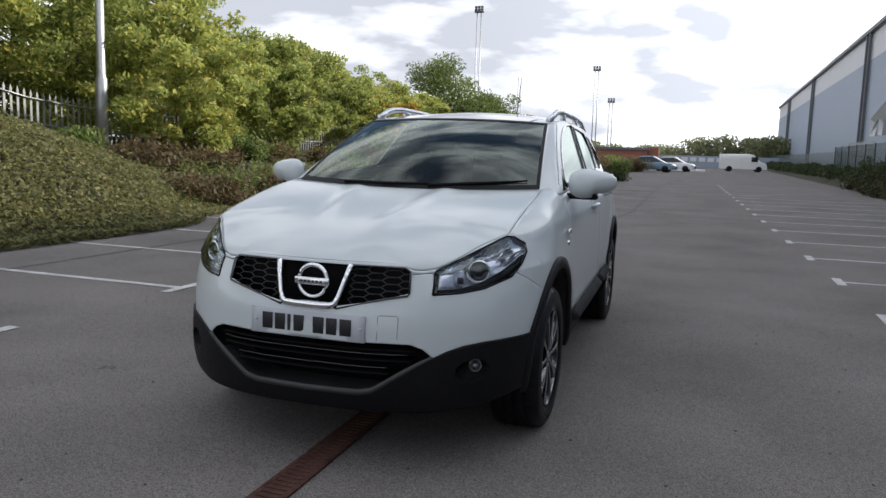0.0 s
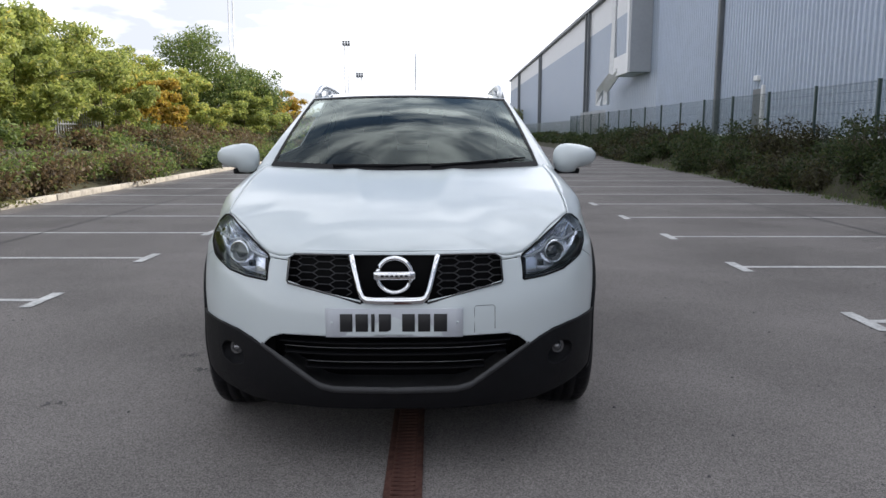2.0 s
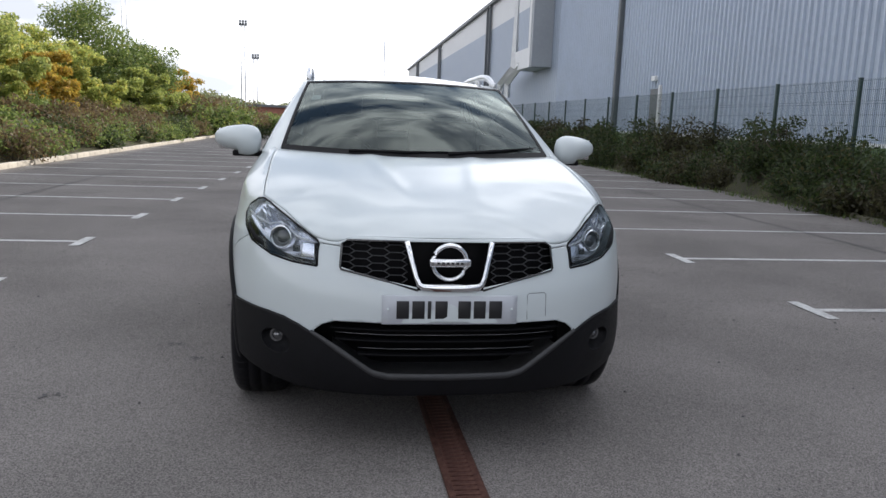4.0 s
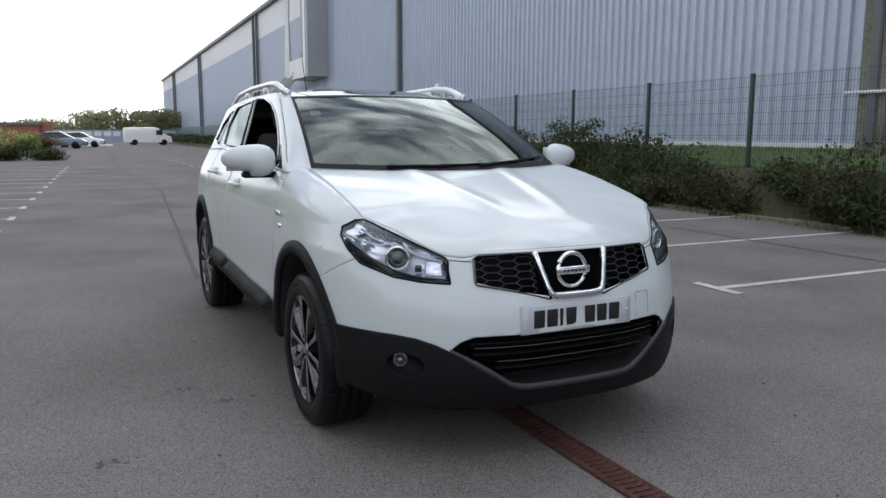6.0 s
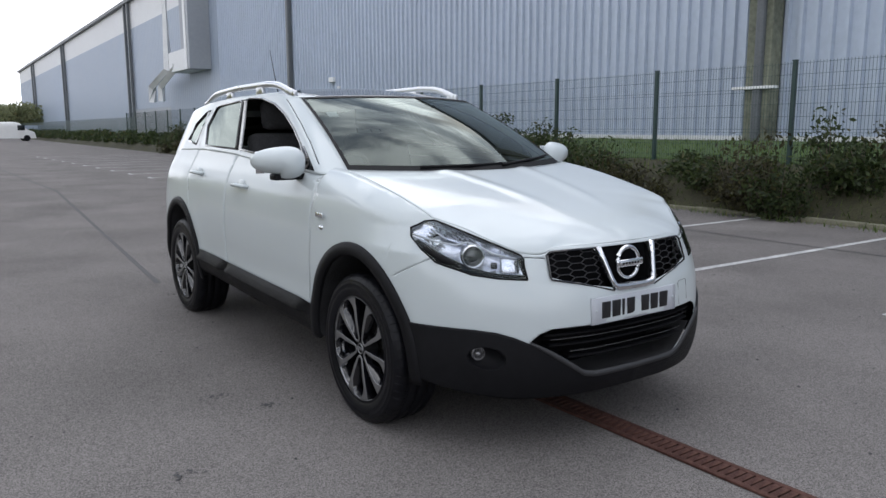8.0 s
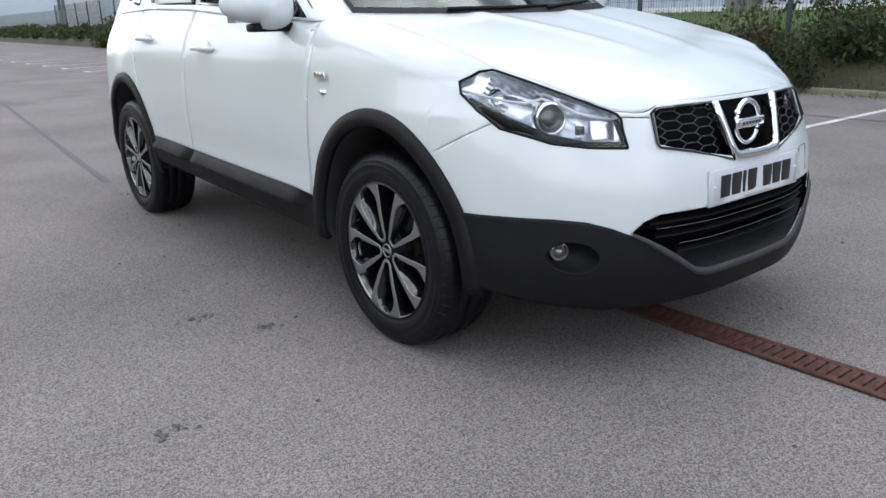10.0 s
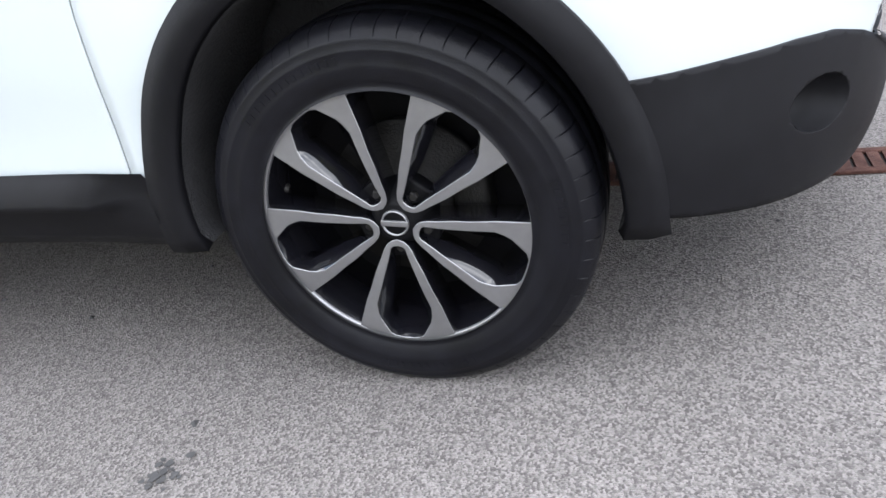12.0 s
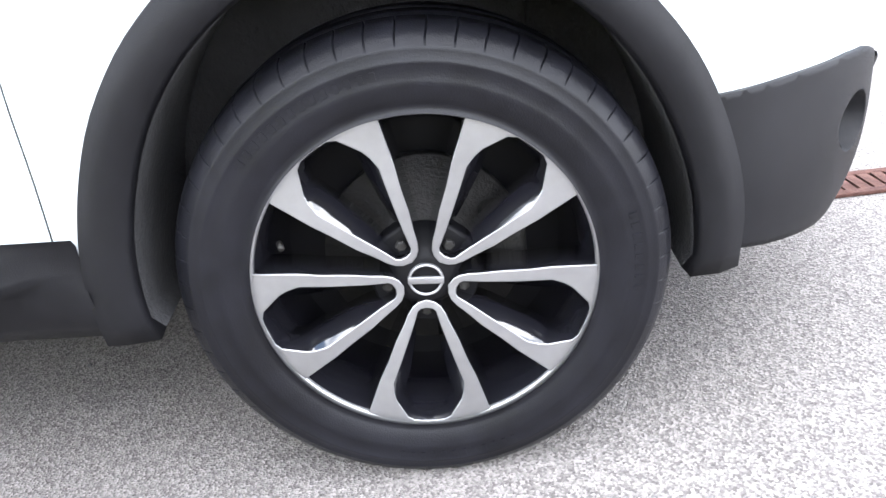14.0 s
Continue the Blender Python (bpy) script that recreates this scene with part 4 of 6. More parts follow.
part("rear_bench", block(bmesh.new(), -0.66, 3.2, 0.6, 0.66, 3.75, 1.15, 0.06), FABRIC, car)
part("interior_mirror", block(bmesh.new(), -0.12, 1.99, 1.41, 0.12, 2.02, 1.465, 0.01), TRIM, car)
for sx in (-1, 1):
    part("door_card", block(bmesh.new(), sx * 0.76, 1.40, 0.5, sx * 0.79, 3.4, 1.12, 0.008), TRIM, car)


# ---- wheels ----
def spoke_edges():
    """Outer and inner edge of half a forked spoke: (along, across) from the hub."""
    outer = [(0.2390, 0.0), (0.2368, 0.032), (0.2305, 0.0625), (0.2165, 0.0905), (0.190, 0.0812), (0.160, 0.0708), (0.128, 0.0570), (0.096, 0.0452), (0.067, 0.0318), (0.053, 0.0262), (0.042, 0.0195), (0.0355, 0.0115), (0.0318, 0.0)]
    inner = [(0.2345, 0.0), (0.2338, 0.0205), (0.2272, 0.0318), (0.1970, 0.0478), (0.184, 0.0508), (0.166, 0.0512), (0.125, 0.0368), (0.096, 0.0270), (0.0745, 0.0198), (0.058, 0.0150), (0.050, 0.0128), (0.0460, 0.0085), (0.0442, 0.0)]
    o = outer + [(p, -q) for p, q in outer[-2::-1]]
    i = inner + [(p, -q) for p, q in inner[-2::-1]]
    return o, i


def build_wheel(name, label):
    """A wheel whose face looks along -x, its centre at the origin."""
    w = tagged(new(name), label)
    tyre = bmesh.new()
    prof = [(-0.020, 0.237), (-0.014, 0.243), (-0.018, 0.250), (-0.022, 0.258), (-0.0258, 0.272), (-0.0264, 0.279), (-0.0260, 0.280), (-0.0258, 0.299), (-0.0262, 0.300), (-0.0254, 0.303), (-0.0205, 0.314), (-0.0208, 0.3160), (-0.0185, 0.319), (-0.012, 0.328), (-0.003, 0.337), (0.010, 0.3425), (0.040, 0.3460), (0.046, 0.3400), (0.050, 0.3400), (0.056, 0.3468), (0.092, 0.3475), (0.096, 0.3405), (0.102, 0.3405), (0.106, 0.3475), (0.142, 0.3468), (0.148, 0.340), (0.154, 0.346), (0.186, 0.3425), (0.205, 0.334), (0.222, 0.30), (0.218, 0.26), (0.20, 0.237)]
    notch = (0.0, 0.012, 0.022, 0.078, 0.088, 0.10, 0.28, 0.46, 0.64, 0.82)
    n = 56 * len(notch)
    rings = []
    for k in range(n):
        a = 2 * math.pi / 56 * (k // 10 + notch[k % 10])
        groove = k % 10 in (2, 3)
        row = []
        for u, r in prof:
            rr = r
            if groove and -0.014 < u < 0.045 and r > 0.327:
                rr = r - (0.007 if u > 0.0 else 0.004)
            if groove and 0.15 < u < 0.2:
                rr = r - 0.006
            sk = 0.010 * math.sin(min(1.0, max(0.0, (u + 0.012) / 0.055)) * 2.4) if u < 0.05 else 0
            row.append(tyre.verts.new((u, rr * math.cos(a + sk), rr * math.sin(a + sk))))
        rings.append(row)
    for k in range(n):
        p, q = rings[k], rings[(k + 1) % n]
        for j in range(len(prof) - 1):
            tyre.faces.new((p[j], q[j], q[j + 1], p[j + 1]))
    # flat where it bears on the ground
    for v in tyre.verts:
        if v.co.z < -HUB_Z:
            over = -HUB_Z - v.co.z
            v.co.z = -HUB_Z
            v.co.x += -0.4 * over if v.co.x < 0.05 else 0.4 * over
    t = part("tyre", tyre, RUBBER, w, "black road tyre with shoulder grooves")
    for c0, count in ((44, 14), (166, 8), (250, 12)):
        let = bmesh.new()
        for k in range(count):
            a = radians(c0 + k * 3.1)
            block(let, -0.0270, -0.0032, 0.284, -0.0240, 0.0032, 0.2955, 0.0, Matrix.Rotation(a - math.pi / 2, 4, 'X'))
        tagged(part("moulded_mark", let, RUBBER, t, smooth=False), kind="stuff")
    rim = tagged(new("rim"), "two-tone machined and black alloy rim")
    rim.parent = w
    part("rim_lip", lathe(bmesh.new(), [(-0.006, 0.2335), (-0.0128, 0.2345), (-0.0136, 0.2365), (-0.0138, 0.2425), (-0.0125, 0.2445), (-0.002, 0.2450)], (0, 0, 0), 128), MACHINED, rim, "bright machined rim lip")
    part("barrel", lathe(bmesh.new(), [(-0.008, 0.2345), (0.004, 0.229), (0.020, 0.222), (0.05, 0.214), (0.12, 0.205), (0.19, 0.21)], (0, 0, 0), 96), GLOSS_BLACK, rim, "gloss black barrel")
    o, i = spoke_edges()
    m = len(o)
    for k in range(5):
        turn = Matrix.Rotation(radians(-90 + 72 * k), 4, 'X')

        def lift(r):
            return -0.0135 + 0.010 * max(0.0, (0.13 - r) / 0.13) ** 1.3
        face, side_bm = bmesh.new(), bmesh.new()

        def put(bm, p, q, dx=0.0):
            return bm.verts.new(turn @ Vector((lift(math.hypot(p, q)) + dx, p, q)))
        mids = [((a[0] + b[0]) / 2, (a[1] + b[1]) / 2) for a, b in zip(o, i)]

        def inset(a, c, d):
            v = Vector((c[0] - a[0], c[1] - a[1]))
            v = v.normalized() * min(d, v.length * 0.4)
            return (a[0] + v.x, a[1] + v.y)
        rows = [[put(face, *a, 0.0012), put(face, *inset(a, c, 0.0011)), put(face, *inset(b, c, 0.0011)), put(face, *b, 0.0012)] for a, b, c in zip(o, i, mids)]
        for p, q in zip(rows, rows[1:]):
            for j in range(3):
                face.faces.new((p[j], q[j], q[j + 1], p[j + 1]))
        f = part("spoke", face, MACHINED, rim, "bright machined forked spoke", smooth=False)
        rows = []
        for a, b, c in zip(o, i, mids):
            aw = (a[0], a[1] * 1.04 + (0.004 if a[1] > 0 else -0.004))
            # the window's flank slopes in and ends in a lip before the dark hole
            ease = max(0.0, min(1.0, (b[0] - 0.05) / 0.05)) * max(0.0, min(1.0, (0.215 - b[0]) / 0.04))
            bw = (b[0] - (0.010 if b[0] > 0.2 else 0.0), b[1] * (1 - 0.44 * ease))
            bx = (bw[0], bw[1] * 0.96)
            rows.append([put(side_bm, *a, 0.0012), put(side_bm, *aw, 0.050), put(side_bm, *bx, 0.055), put(side_bm, *bw, 0.021), put(side_bm, *b, 0.0012)])
        for p, q in zip(rows, rows[1:]):
            for j in (0, 1, 2, 3):
                side_bm.faces.new((p[j], q[j], q[j + 1], p[j + 1]))
        part("spoke_flank", side_bm, GLOSS_BLACK, f, "gloss black spoke flank")
        web = block(bmesh.new(), 0.014, 0.030, -0.020, 0.05, 0.078, 0.020, 0.006, turn)
        part("pocket_floor", web, FRIT, f)
        part("pocket_end", block(bmesh.new(), 0.018, 0.222, -0.017, 0.045, 0.233, 0.017, 0.004, turn), GLOSS_BLACK, f)
        nut = lathe(bmesh.new(), [(-0.004, 0.0), (-0.004, 0.006), (-0.002, 0.0085), (0.02, 0.009), (0.02, 0.013)], (0, 0, 0), 6)
        nut.transform(turn @ Matrix.Translation((0.009, 0.0555, 0)))
        part("wheel_nut", nut, BRAKE, rim, "steel wheel nut", smooth=False)
    part("hub", lathe(bmesh.new(), [(-0.0035, 0.0), (-0.0035, 0.030), (-0.001, 0.036), (0.008, 0.046), (0.05, 0.066)], (0, 0, 0), 40), FRIT, rim, "black hub")
    cap = lathe(bmesh.new(), [(-0.0065, 0.0205), (-0.009, 0.0215), (-0.009, 0.0235), (-0.0065, 0.0245), (-0.003, 0.025)], (0, 0, 0), 40)
    block(cap, -0.0095, -0.025, -0.0052, -0.004, 0.025, 0.0052, 0.001)
    part("hub_badge", cap, MACHINED, rim, "small silver ring badge")
    part("valve", tube(bmesh.new(), [(-0.004, 0.20 * math.cos(radians(15)), 0.20 * math.sin(radians(15))), (0.012, 0.205 * math.cos(radians(15)), 0.205 * math.sin(radians(15)))], 0.0045, 8), BRAKE, rim)
    disc = lathe(bmesh.new(), [(0.07, 0.0), (0.07, 0.075), (0.088, 0.08), (0.088, 0.148), (0.11, 0.148), (0.11, 0.07)], (0, 0, 0), 64)
    part("brake_disc", disc, BRAKE, w, "worn iron brake disc")
    cal = block(bmesh.new(), 0.065, -0.15, -0.05, 0.13, -0.085, 0.07, 0.012)
    part("brake_caliper", cal, BRAKE, w)
    back = lathe(bmesh.new(), [(0.13, 0.0), (0.13, 0.2068)], (0, 0, 0), 32)
    part("dust_shield", back, FRIT, w)
    return w


# the nose settles a little over the front springs
for ob in list(scene.objects):
    if ob.type == 'MESH' and (ob.parent == car or (ob.parent and ob.parent.parent == car)):
        m = ob.matrix_basis
        for v in ob.data.vertices:
            f = min(1.0, max(0.0, ((m @ v.co).y - 0.45) / 1.0))
            v.co.z -= 0.026 * (1 - f * f * (3 - 2 * f))

wheel = build_wheel("wheel", "alloy wheel with five forked machined spokes")
wheel.parent = car
wheel.matrix_basis = pose(-0.8515, HUB_F, HUB_Z)
wheels = [wheel] + [copy_thing(wheel, pose(x, y, HUB_Z, 0, 0, rz)) for x, y, rz in ((-0.8545, HUB_R, 0), (0.8515, HUB_F, 180), (0.8545, HUB_R, 180))]
for w, spin in zip(wheels, (5.6, 11, 0, 11)):
    for c in w.children:
        if c.name.startswith("rim"):
            c.matrix_basis = Matrix.Rotation(radians(spin), 4, 'X')

# ==== the car park and what stands round it ====
LOT = 0.0262                                   # the lot's long axis leans this much towards +x


def lot(a, b, z=0.0):
    """A place a metres across and b metres along the lot."""
    return Vector((a + LOT * b, b - LOT * a, z))


LOT_M = Matrix(((1, LOT, 0, 0), (-LOT, 1, 0, 0), (0, 0, 1, 0), (0, 0, 0, 1)))


def speckled(name, dark, light, stone, rough=0.9):
    """Worn asphalt: pale stones in dark binder, with broad stains."""
    m = bpy.data.materials.new(name)
    m.use_nodes = True
    n, l = m.node_tree.nodes, m.node_tree.links
    p = n["Principled BSDF"]
    p.inputs["Roughness"].default_value = rough
    p.inputs["Specular IOR Level"].default_value = 0.12
    tc = n.new("ShaderNodeTexCoord")
    cells = n.new("ShaderNodeTexVoronoi")
    cells.inputs["Scale"].default_value = 1 / stone
    l.new(tc.outputs["Object"], cells.inputs["Vector"])
    sep = n.new("ShaderNodeSeparateColor")
    l.new(cells.outputs["Color"], sep.inputs[0])
    grain = n.new("ShaderNodeTexNoise")
    grain.inputs["Scale"].default_value, grain.inputs["Detail"].default_value = 150, 5
    l.new(tc.outputs["Object"], grain.inputs["Vector"])
    stain = n.new("ShaderNodeTexNoise")
    stain.inputs["Scale"].default_value, stain.inputs["Detail"].default_value = 0.7, 6
    l.new(tc.outputs["Object"], stain.inputs["Vector"])
    patch = n.new("ShaderNodeMapRange")
    patch.inputs["From Min"].default_value, patch.inputs["From Max"].default_value = 0.3, 0.7
    patch.inputs["To Min"].default_value, patch.inputs["To Max"].default_value = 0.78, 1.16
    l.new(stain.outputs[0], patch.inputs["Value"])
    mean = n.new("ShaderNodeMath")
    mean.operation = 'MULTIPLY_ADD'
    mean.inputs[1].default_value = 0.6
    half = n.new("ShaderNodeMath")
    half.operation, half.inputs[1].default_value = 'MULTIPLY', 0.42
    l.new(grain.outputs[0], half.inputs[0])
    l.new(sep.outputs[0], mean.inputs[0]), l.new(half.outputs[0], mean.inputs[2])
    ramp = n.new("ShaderNodeValToRGB")
    ramp.color_ramp.elements[0].position, ramp.color_ramp.elements[1].position = 0.25, 0.85
    ramp.color_ramp.elements[0].color, ramp.color_ramp.elements[1].color = tuple(dark) + (1,), tuple(light) + (1,)
    l.new(mean.outputs[0], ramp.inputs[0])
    mul = n.new("ShaderNodeMix")
    mul.data_type, mul.blend_type = 'RGBA', 'MULTIPLY'
    mul.inputs[0].default_value = 1
    l.new(ramp.outputs[0], mul.inputs[6]), l.new(patch.outputs[0], mul.inputs[7])
    l.new(mul.outputs[2], p.inputs["Base Color"])
    b = n.new("ShaderNodeBump")
    b.inputs["Strength"].default_value, b.inputs["Distance"].default_value = 0.7, 0.004
    l.new(cells.outputs["Distance"], b.inputs["Height"]), l.new(b.outputs[0], p.inputs["Normal"])
    return m


def leafy(name, dark, light, odd, odd_share=0.12):
    """Leaves: each one takes its own shade, and lets some light through."""
    m = bpy.data.materials.new(name)
    m.use_nodes = True
    n, l = m.node_tree.nodes, m.node_tree.links
    p = n["Principled BSDF"]
    p.inputs["Roughness"].default_value = 0.6
    geo, ramp = n.new("ShaderNodeNewGeometry"), n.new("ShaderNodeValToRGB")
    e = ramp.color_ramp.elements
    e[0].position, e[0].color = 0.0, tuple(dark) + (1,)
    e[1].position, e[1].color = 1 - odd_share, tuple(light) + (1,)
    e.new(1.0).color = tuple(odd) + (1,)
    l.new(geo.outputs["Random Per Island"], ramp.inputs[0]), l.new(ramp.outputs[0], p.inputs["Base Color"])
    thin, mix = n.new("ShaderNodeBsdfTranslucent"), n.new("ShaderNodeMixShader")
    mix.inputs[0].default_value = 0.5
    l.new(ramp.outputs[0], thin.inputs[0]), l.new(p.outputs[0], mix.inputs[1]), l.new(thin.outputs[0], mix.inputs[2])
    l.new(mix.outputs[0], n["Material Output"].inputs[0])
    return m


ASPHALT = speckled("worn_asphalt", (0.092, 0.085, 0.082), (0.262, 0.244, 0.234), 0.0042)
LINES = material("worn_white_road_paint", (0.44, 0.44, 0.435), 0.8, vary=0.45, scale=30, bump=0.3, bump_scale=160)
TAR = material("dark_tar_joint", (0.055, 0.054, 0.055), 0.8, vary=0.4, scale=30)
RUST = material("rusty_iron_grate", (0.075, 0.029, 0.022), 0.8, vary=0.5, scale=45, bump=0.4, bump_scale=200, second=(0.115, 0.058, 0.046), spec=0.2)
PIT = material("dark_channel", (0.015, 0.012, 0.011), 0.95)
KERB = material("weathered_concrete_kerb", (0.34, 0.31, 0.27), 0.9, vary=0.3, scale=25, bump=0.5, bump_scale=80, per_object=0.25)
SOIL = material("leafy_soil", (0.038, 0.032, 0.020), 0.95, vary=0.5, scale=30, bump=0.9, bump_scale=25, second=(0.060, 0.060, 0.026))
MOSSY_KERB = material("mossy_concrete_kerb", (0.13, 0.125, 0.09), 0.95, vary=0.45, scale=25, bump=0.6, bump_scale=60, per_object=0.3)
GRASS = material("mown_grass", (0.055, 0.095, 0.022), 0.9, vary=0.35, scale=25, bump=0.9, bump_scale=60)
CLAD = material("blue_grey_steel_cladding", (0.405, 0.462, 0.56), 0.42, 0.1, vary=0.07, scale=6)
CLAD_PALE = material("pale_grey_steel_cladding", (0.62, 0.63, 0.64), 0.45, 0.05, vary=0.05, scale=6)
CLAD_DARK = material("slate_blue_panel", (0.30, 0.35, 0.43), 0.45, 0.1, vary=0.06, scale=5)
CLAD_GREY = material("mid_grey_panel", (0.30, 0.32, 0.35), 0.5, 0.05, vary=0.06, scale=5)
GUTTER = material("dark_grey_gutter", (0.10, 0.11, 0.12), 0.5, vary=0.2, scale=20)
WHITE_STEEL = material("white_painted_steel", (0.68, 0.69, 0.70), 0.45, vary=0.1, scale=15)
MOSSY = material("mossy_grey_column", (0.15, 0.16, 0.12), 0.75, vary=0.45, scale=8, bump=0.2, bump_scale=40)
GREEN_STEEL = material("dark_green_coated_steel", (0.020, 0.045, 0.042), 0.45, vary=0.2, scale=30)
GALV = material("galvanised_steel", (0.42, 0.43, 0.44), 0.4, 0.8, vary=0.15, scale=25)
BARK = material("grey_brown_bark", (0.10, 0.08, 0.06), 0.9, vary=0.4, scale=25, bump=0.8, bump_scale=40)
BRICK = material("red_brick_far", (0.26, 0.11, 0.08), 0.85, vary=0.3, scale=15)
GREEN_LEAF = leafy("green_leaves", (0.16, 0.21, 0.06), (0.44, 0.48, 0.13), (0.60, 0.54, 0.17))
YELLOW_LEAF = leafy("yellowing_leaves", (0.18, 0.23, 0.065), (0.49, 0.53, 0.14), (0.62, 0.50, 0.13), 0.25)
ORANGE_LEAF = leafy("autumn_leaves", (0.22, 0.18, 0.035), (0.52, 0.38, 0.06), (0.55, 0.30, 0.05), 0.3)
DEEP_LEAF = leafy("deep_green_leaves", (0.07, 0.11, 0.03), (0.20, 0.26, 0.07), (0.34, 0.32, 0.09))
DARK_LEAF = leafy("dark_shrub_leaves", (0.018, 0.030, 0.010), (0.058, 0.084, 0.024), (0.10, 0.08, 0.03))
BROWN_LEAF = leafy("brown_bracken", (0.065, 0.045, 0.024), (0.18, 0.125, 0.065), (0.13, 0.16, 0.045), 0.25)
SCRUB_LEAF = leafy("brown_scrub", (0.022, 0.020, 0.010), (0.065, 0.06, 0.026), (0.08, 0.085, 0.025), 0.25)
IVY_LEAF = leafy("ivy_leaves", (0.085, 0.095, 0.035), (0.25, 0.25, 0.10), (0.30, 0.23, 0.11))
# distance haze is put into this paler, flatter leaf colour
HAZE_LEAF = leafy("hazed_far_leaves", (0.15, 0.17, 0.09), (0.25, 0.27, 0.14), (0.30, 0.26, 0.13))


def structure(ob, label=""):
    return tagged(ob, label, kind="structure")


# the ground, one sheet to the horizon
structure(raw("ground", [(-900, -600, 0), (900, -600, 0), (900, 1800, 0), (-900, 1800, 0)], [(0, 1, 2, 3)], ASPHALT), "worn grey asphalt car park")

# white bay lines with short cross bars
BAY_R = [2.38 + 2.13 * k for k in range(-1, 18)]
BAY_L = [2.97 + 2.0 * k - 0.012 * k * k for k in range(-2, 16)]


def stripe(name, pts, w, mat, label, z=0.004):
    """A painted strip along the points, its edges worn uneven."""
    bm = bmesh.new()
    rows = []
    for p, q in zip(pts, pts[1:]):
        p, q = Vector(p), Vector(q)
        n = max(2, int((q - p).length / 0.12))
        d = (q - p).normalized()
        s = Vector((-d.y, d.x, 0))
        for k in range(n + 1):
            c = p + (q - p) * k / n
            rows.append([bm.verts.new(c + s * (w / 2 * random.uniform(0.88, 1.05)) + Vector((0, 0, z))), bm.verts.new(c - s * (w / 2 * random.uniform(0.88, 1.05)) + Vector((0, 0, z)))])
    for a, b in zip(rows, rows[1:]):
        bm.faces.new((a[0], b[0], b[1], a[1]))
    return structure(part(name, bm, mat, None, smooth=False), label)


for bs, inner, outer in ((BAY_R, 3.16, 7.7), (BAY_L, -3.06, -7.2)):
    for k, b in enumerate(bs):
        sg = 1 if inner > 0 else -1
        inner = 3.17 - 1.5 * LOT * b if sg > 0 else -3.03 + 0.6 * LOT * b
        stripe("bay_line", [lot(inner + sg * 0.05, b), lot(outer, b + 0.05 * sg)], 0.085, LINES, "worn white painted bay line")
        stripe("bay_mark", [lot(inner, b - 0.26), lot(inner, b + 0.26)], 0.10, LINES, "short white painted cross mark", 0.0065)
stripe("tar_joint", [lot(5.6, -8), lot(5.72, 6), lot(5.5, 18), lot(5.6, 60)], 0.035, TAR, "dark sealed joint in the asphalt")
stripe("tar_joint", [lot(-5.2, -8), lot(-5.1, 6), lot(-5.2, 30)], 0.03, TAR, "dark sealed joint in the asphalt")
stripe("tar_joint", [lot(-0.9, 4.6), lot(-0.3, 16), lot(-0.9, 34), lot(0.0, 62)], 0.05, TAR, "dark sealed joint in the asphalt")

# rusty drain channel under the car: frames and slotted grates
drain = structure(new("drain_channel"), "rusty iron drain channel set in the asphalt")
DRAIN_X, DRAIN_W = 0.035, 0.136
part("channel_bed", block(bmesh.new(), DRAIN_X - DRAIN_W / 2, -7, 0.0015, DRAIN_X + DRAIN_W / 2, 4.1, 0.003), PIT, drain, smooth=False)
for sx in (-1, 1):
    part("frame_bar", block(bmesh.new(), DRAIN_X + sx * (DRAIN_W / 2 - 0.010) - 0.013, -7, 0.001, DRAIN_X + sx * (DRAIN_W / 2 - 0.010) + 0.013, 4.1, 0.011, 0.002), RUST, drain)
slot = bpy.data.meshes.new("grate_bar")
bm = block(bmesh.new(), -DRAIN_W / 2 + 0.004, -0.0135, 0.0, DRAIN_W / 2 - 0.004, 0.0135, 0.0065)
bm.to_mesh(slot)
bm.free()
slot.materials.append(RUST)
for k in range(150):
    bar = new("grate_bar", slot)
    bar.parent = drain
    bar.matrix_basis = pose(DRAIN_X, -1.35 + k * 0.036, 0.0035 + random.uniform(-0.0006, 0.0006), 0, random.uniform(-0.4, 0.4), random.uniform(-1.5, 1.5))

# oil spots and small stones on the asphalt
rnd = random.Random(4)
vs, fs = [], []
for k in range(260):
    x, y = rnd.uniform(-3.6, 4), rnd.uniform(-1.8, 5)
    r = rnd.uniform(0.004, 0.011)
    i0 = len(vs)
    for j in range(5):
        a = 2 * math.pi * j / 5 + rnd.random()
        vs.append((x + r * math.cos(a), y + r * math.sin(a), 0.0005))
    vs.append((x, y, r * 0.8))
    fs += [(i0 + j, i0 + (j + 1) % 5, i0 + 5) for j in range(5)]
tagged(raw("loose_grit", vs, fs, TAR), "loose dark grit scattered on the asphalt", "grit", kind="stuff")


def spot(x, y, r, seed):
    rr = random.Random(seed)
    v, f = [], []
    for k in range(26):
        cx, cy, q = x + rr.gauss(0, r), y + rr.gauss(0, r * 0.6), rr.uniform(0.003, 0.010)
        i0 = len(v)
        n = 9
        for j in range(n):
            a = 2 * math.pi * j / n
            s = q * rr.uniform(0.6, 1.2)
            v.append((cx + s * math.cos(a), cy + s * math.sin(a), 0.0022 + 0.00005 * k))
        f.append(tuple(range(i0, i0 + n)))
    return tagged(raw("oil_stain", v, f, TAR), "dark oil stain on the asphalt", "stain", kind="stuff")


spot(-1.16, 1.28, 0.03, 1), spot(-1.30, 1.55, 0.03, 2), spot(-1.7, 0.75, 0.03, 5)


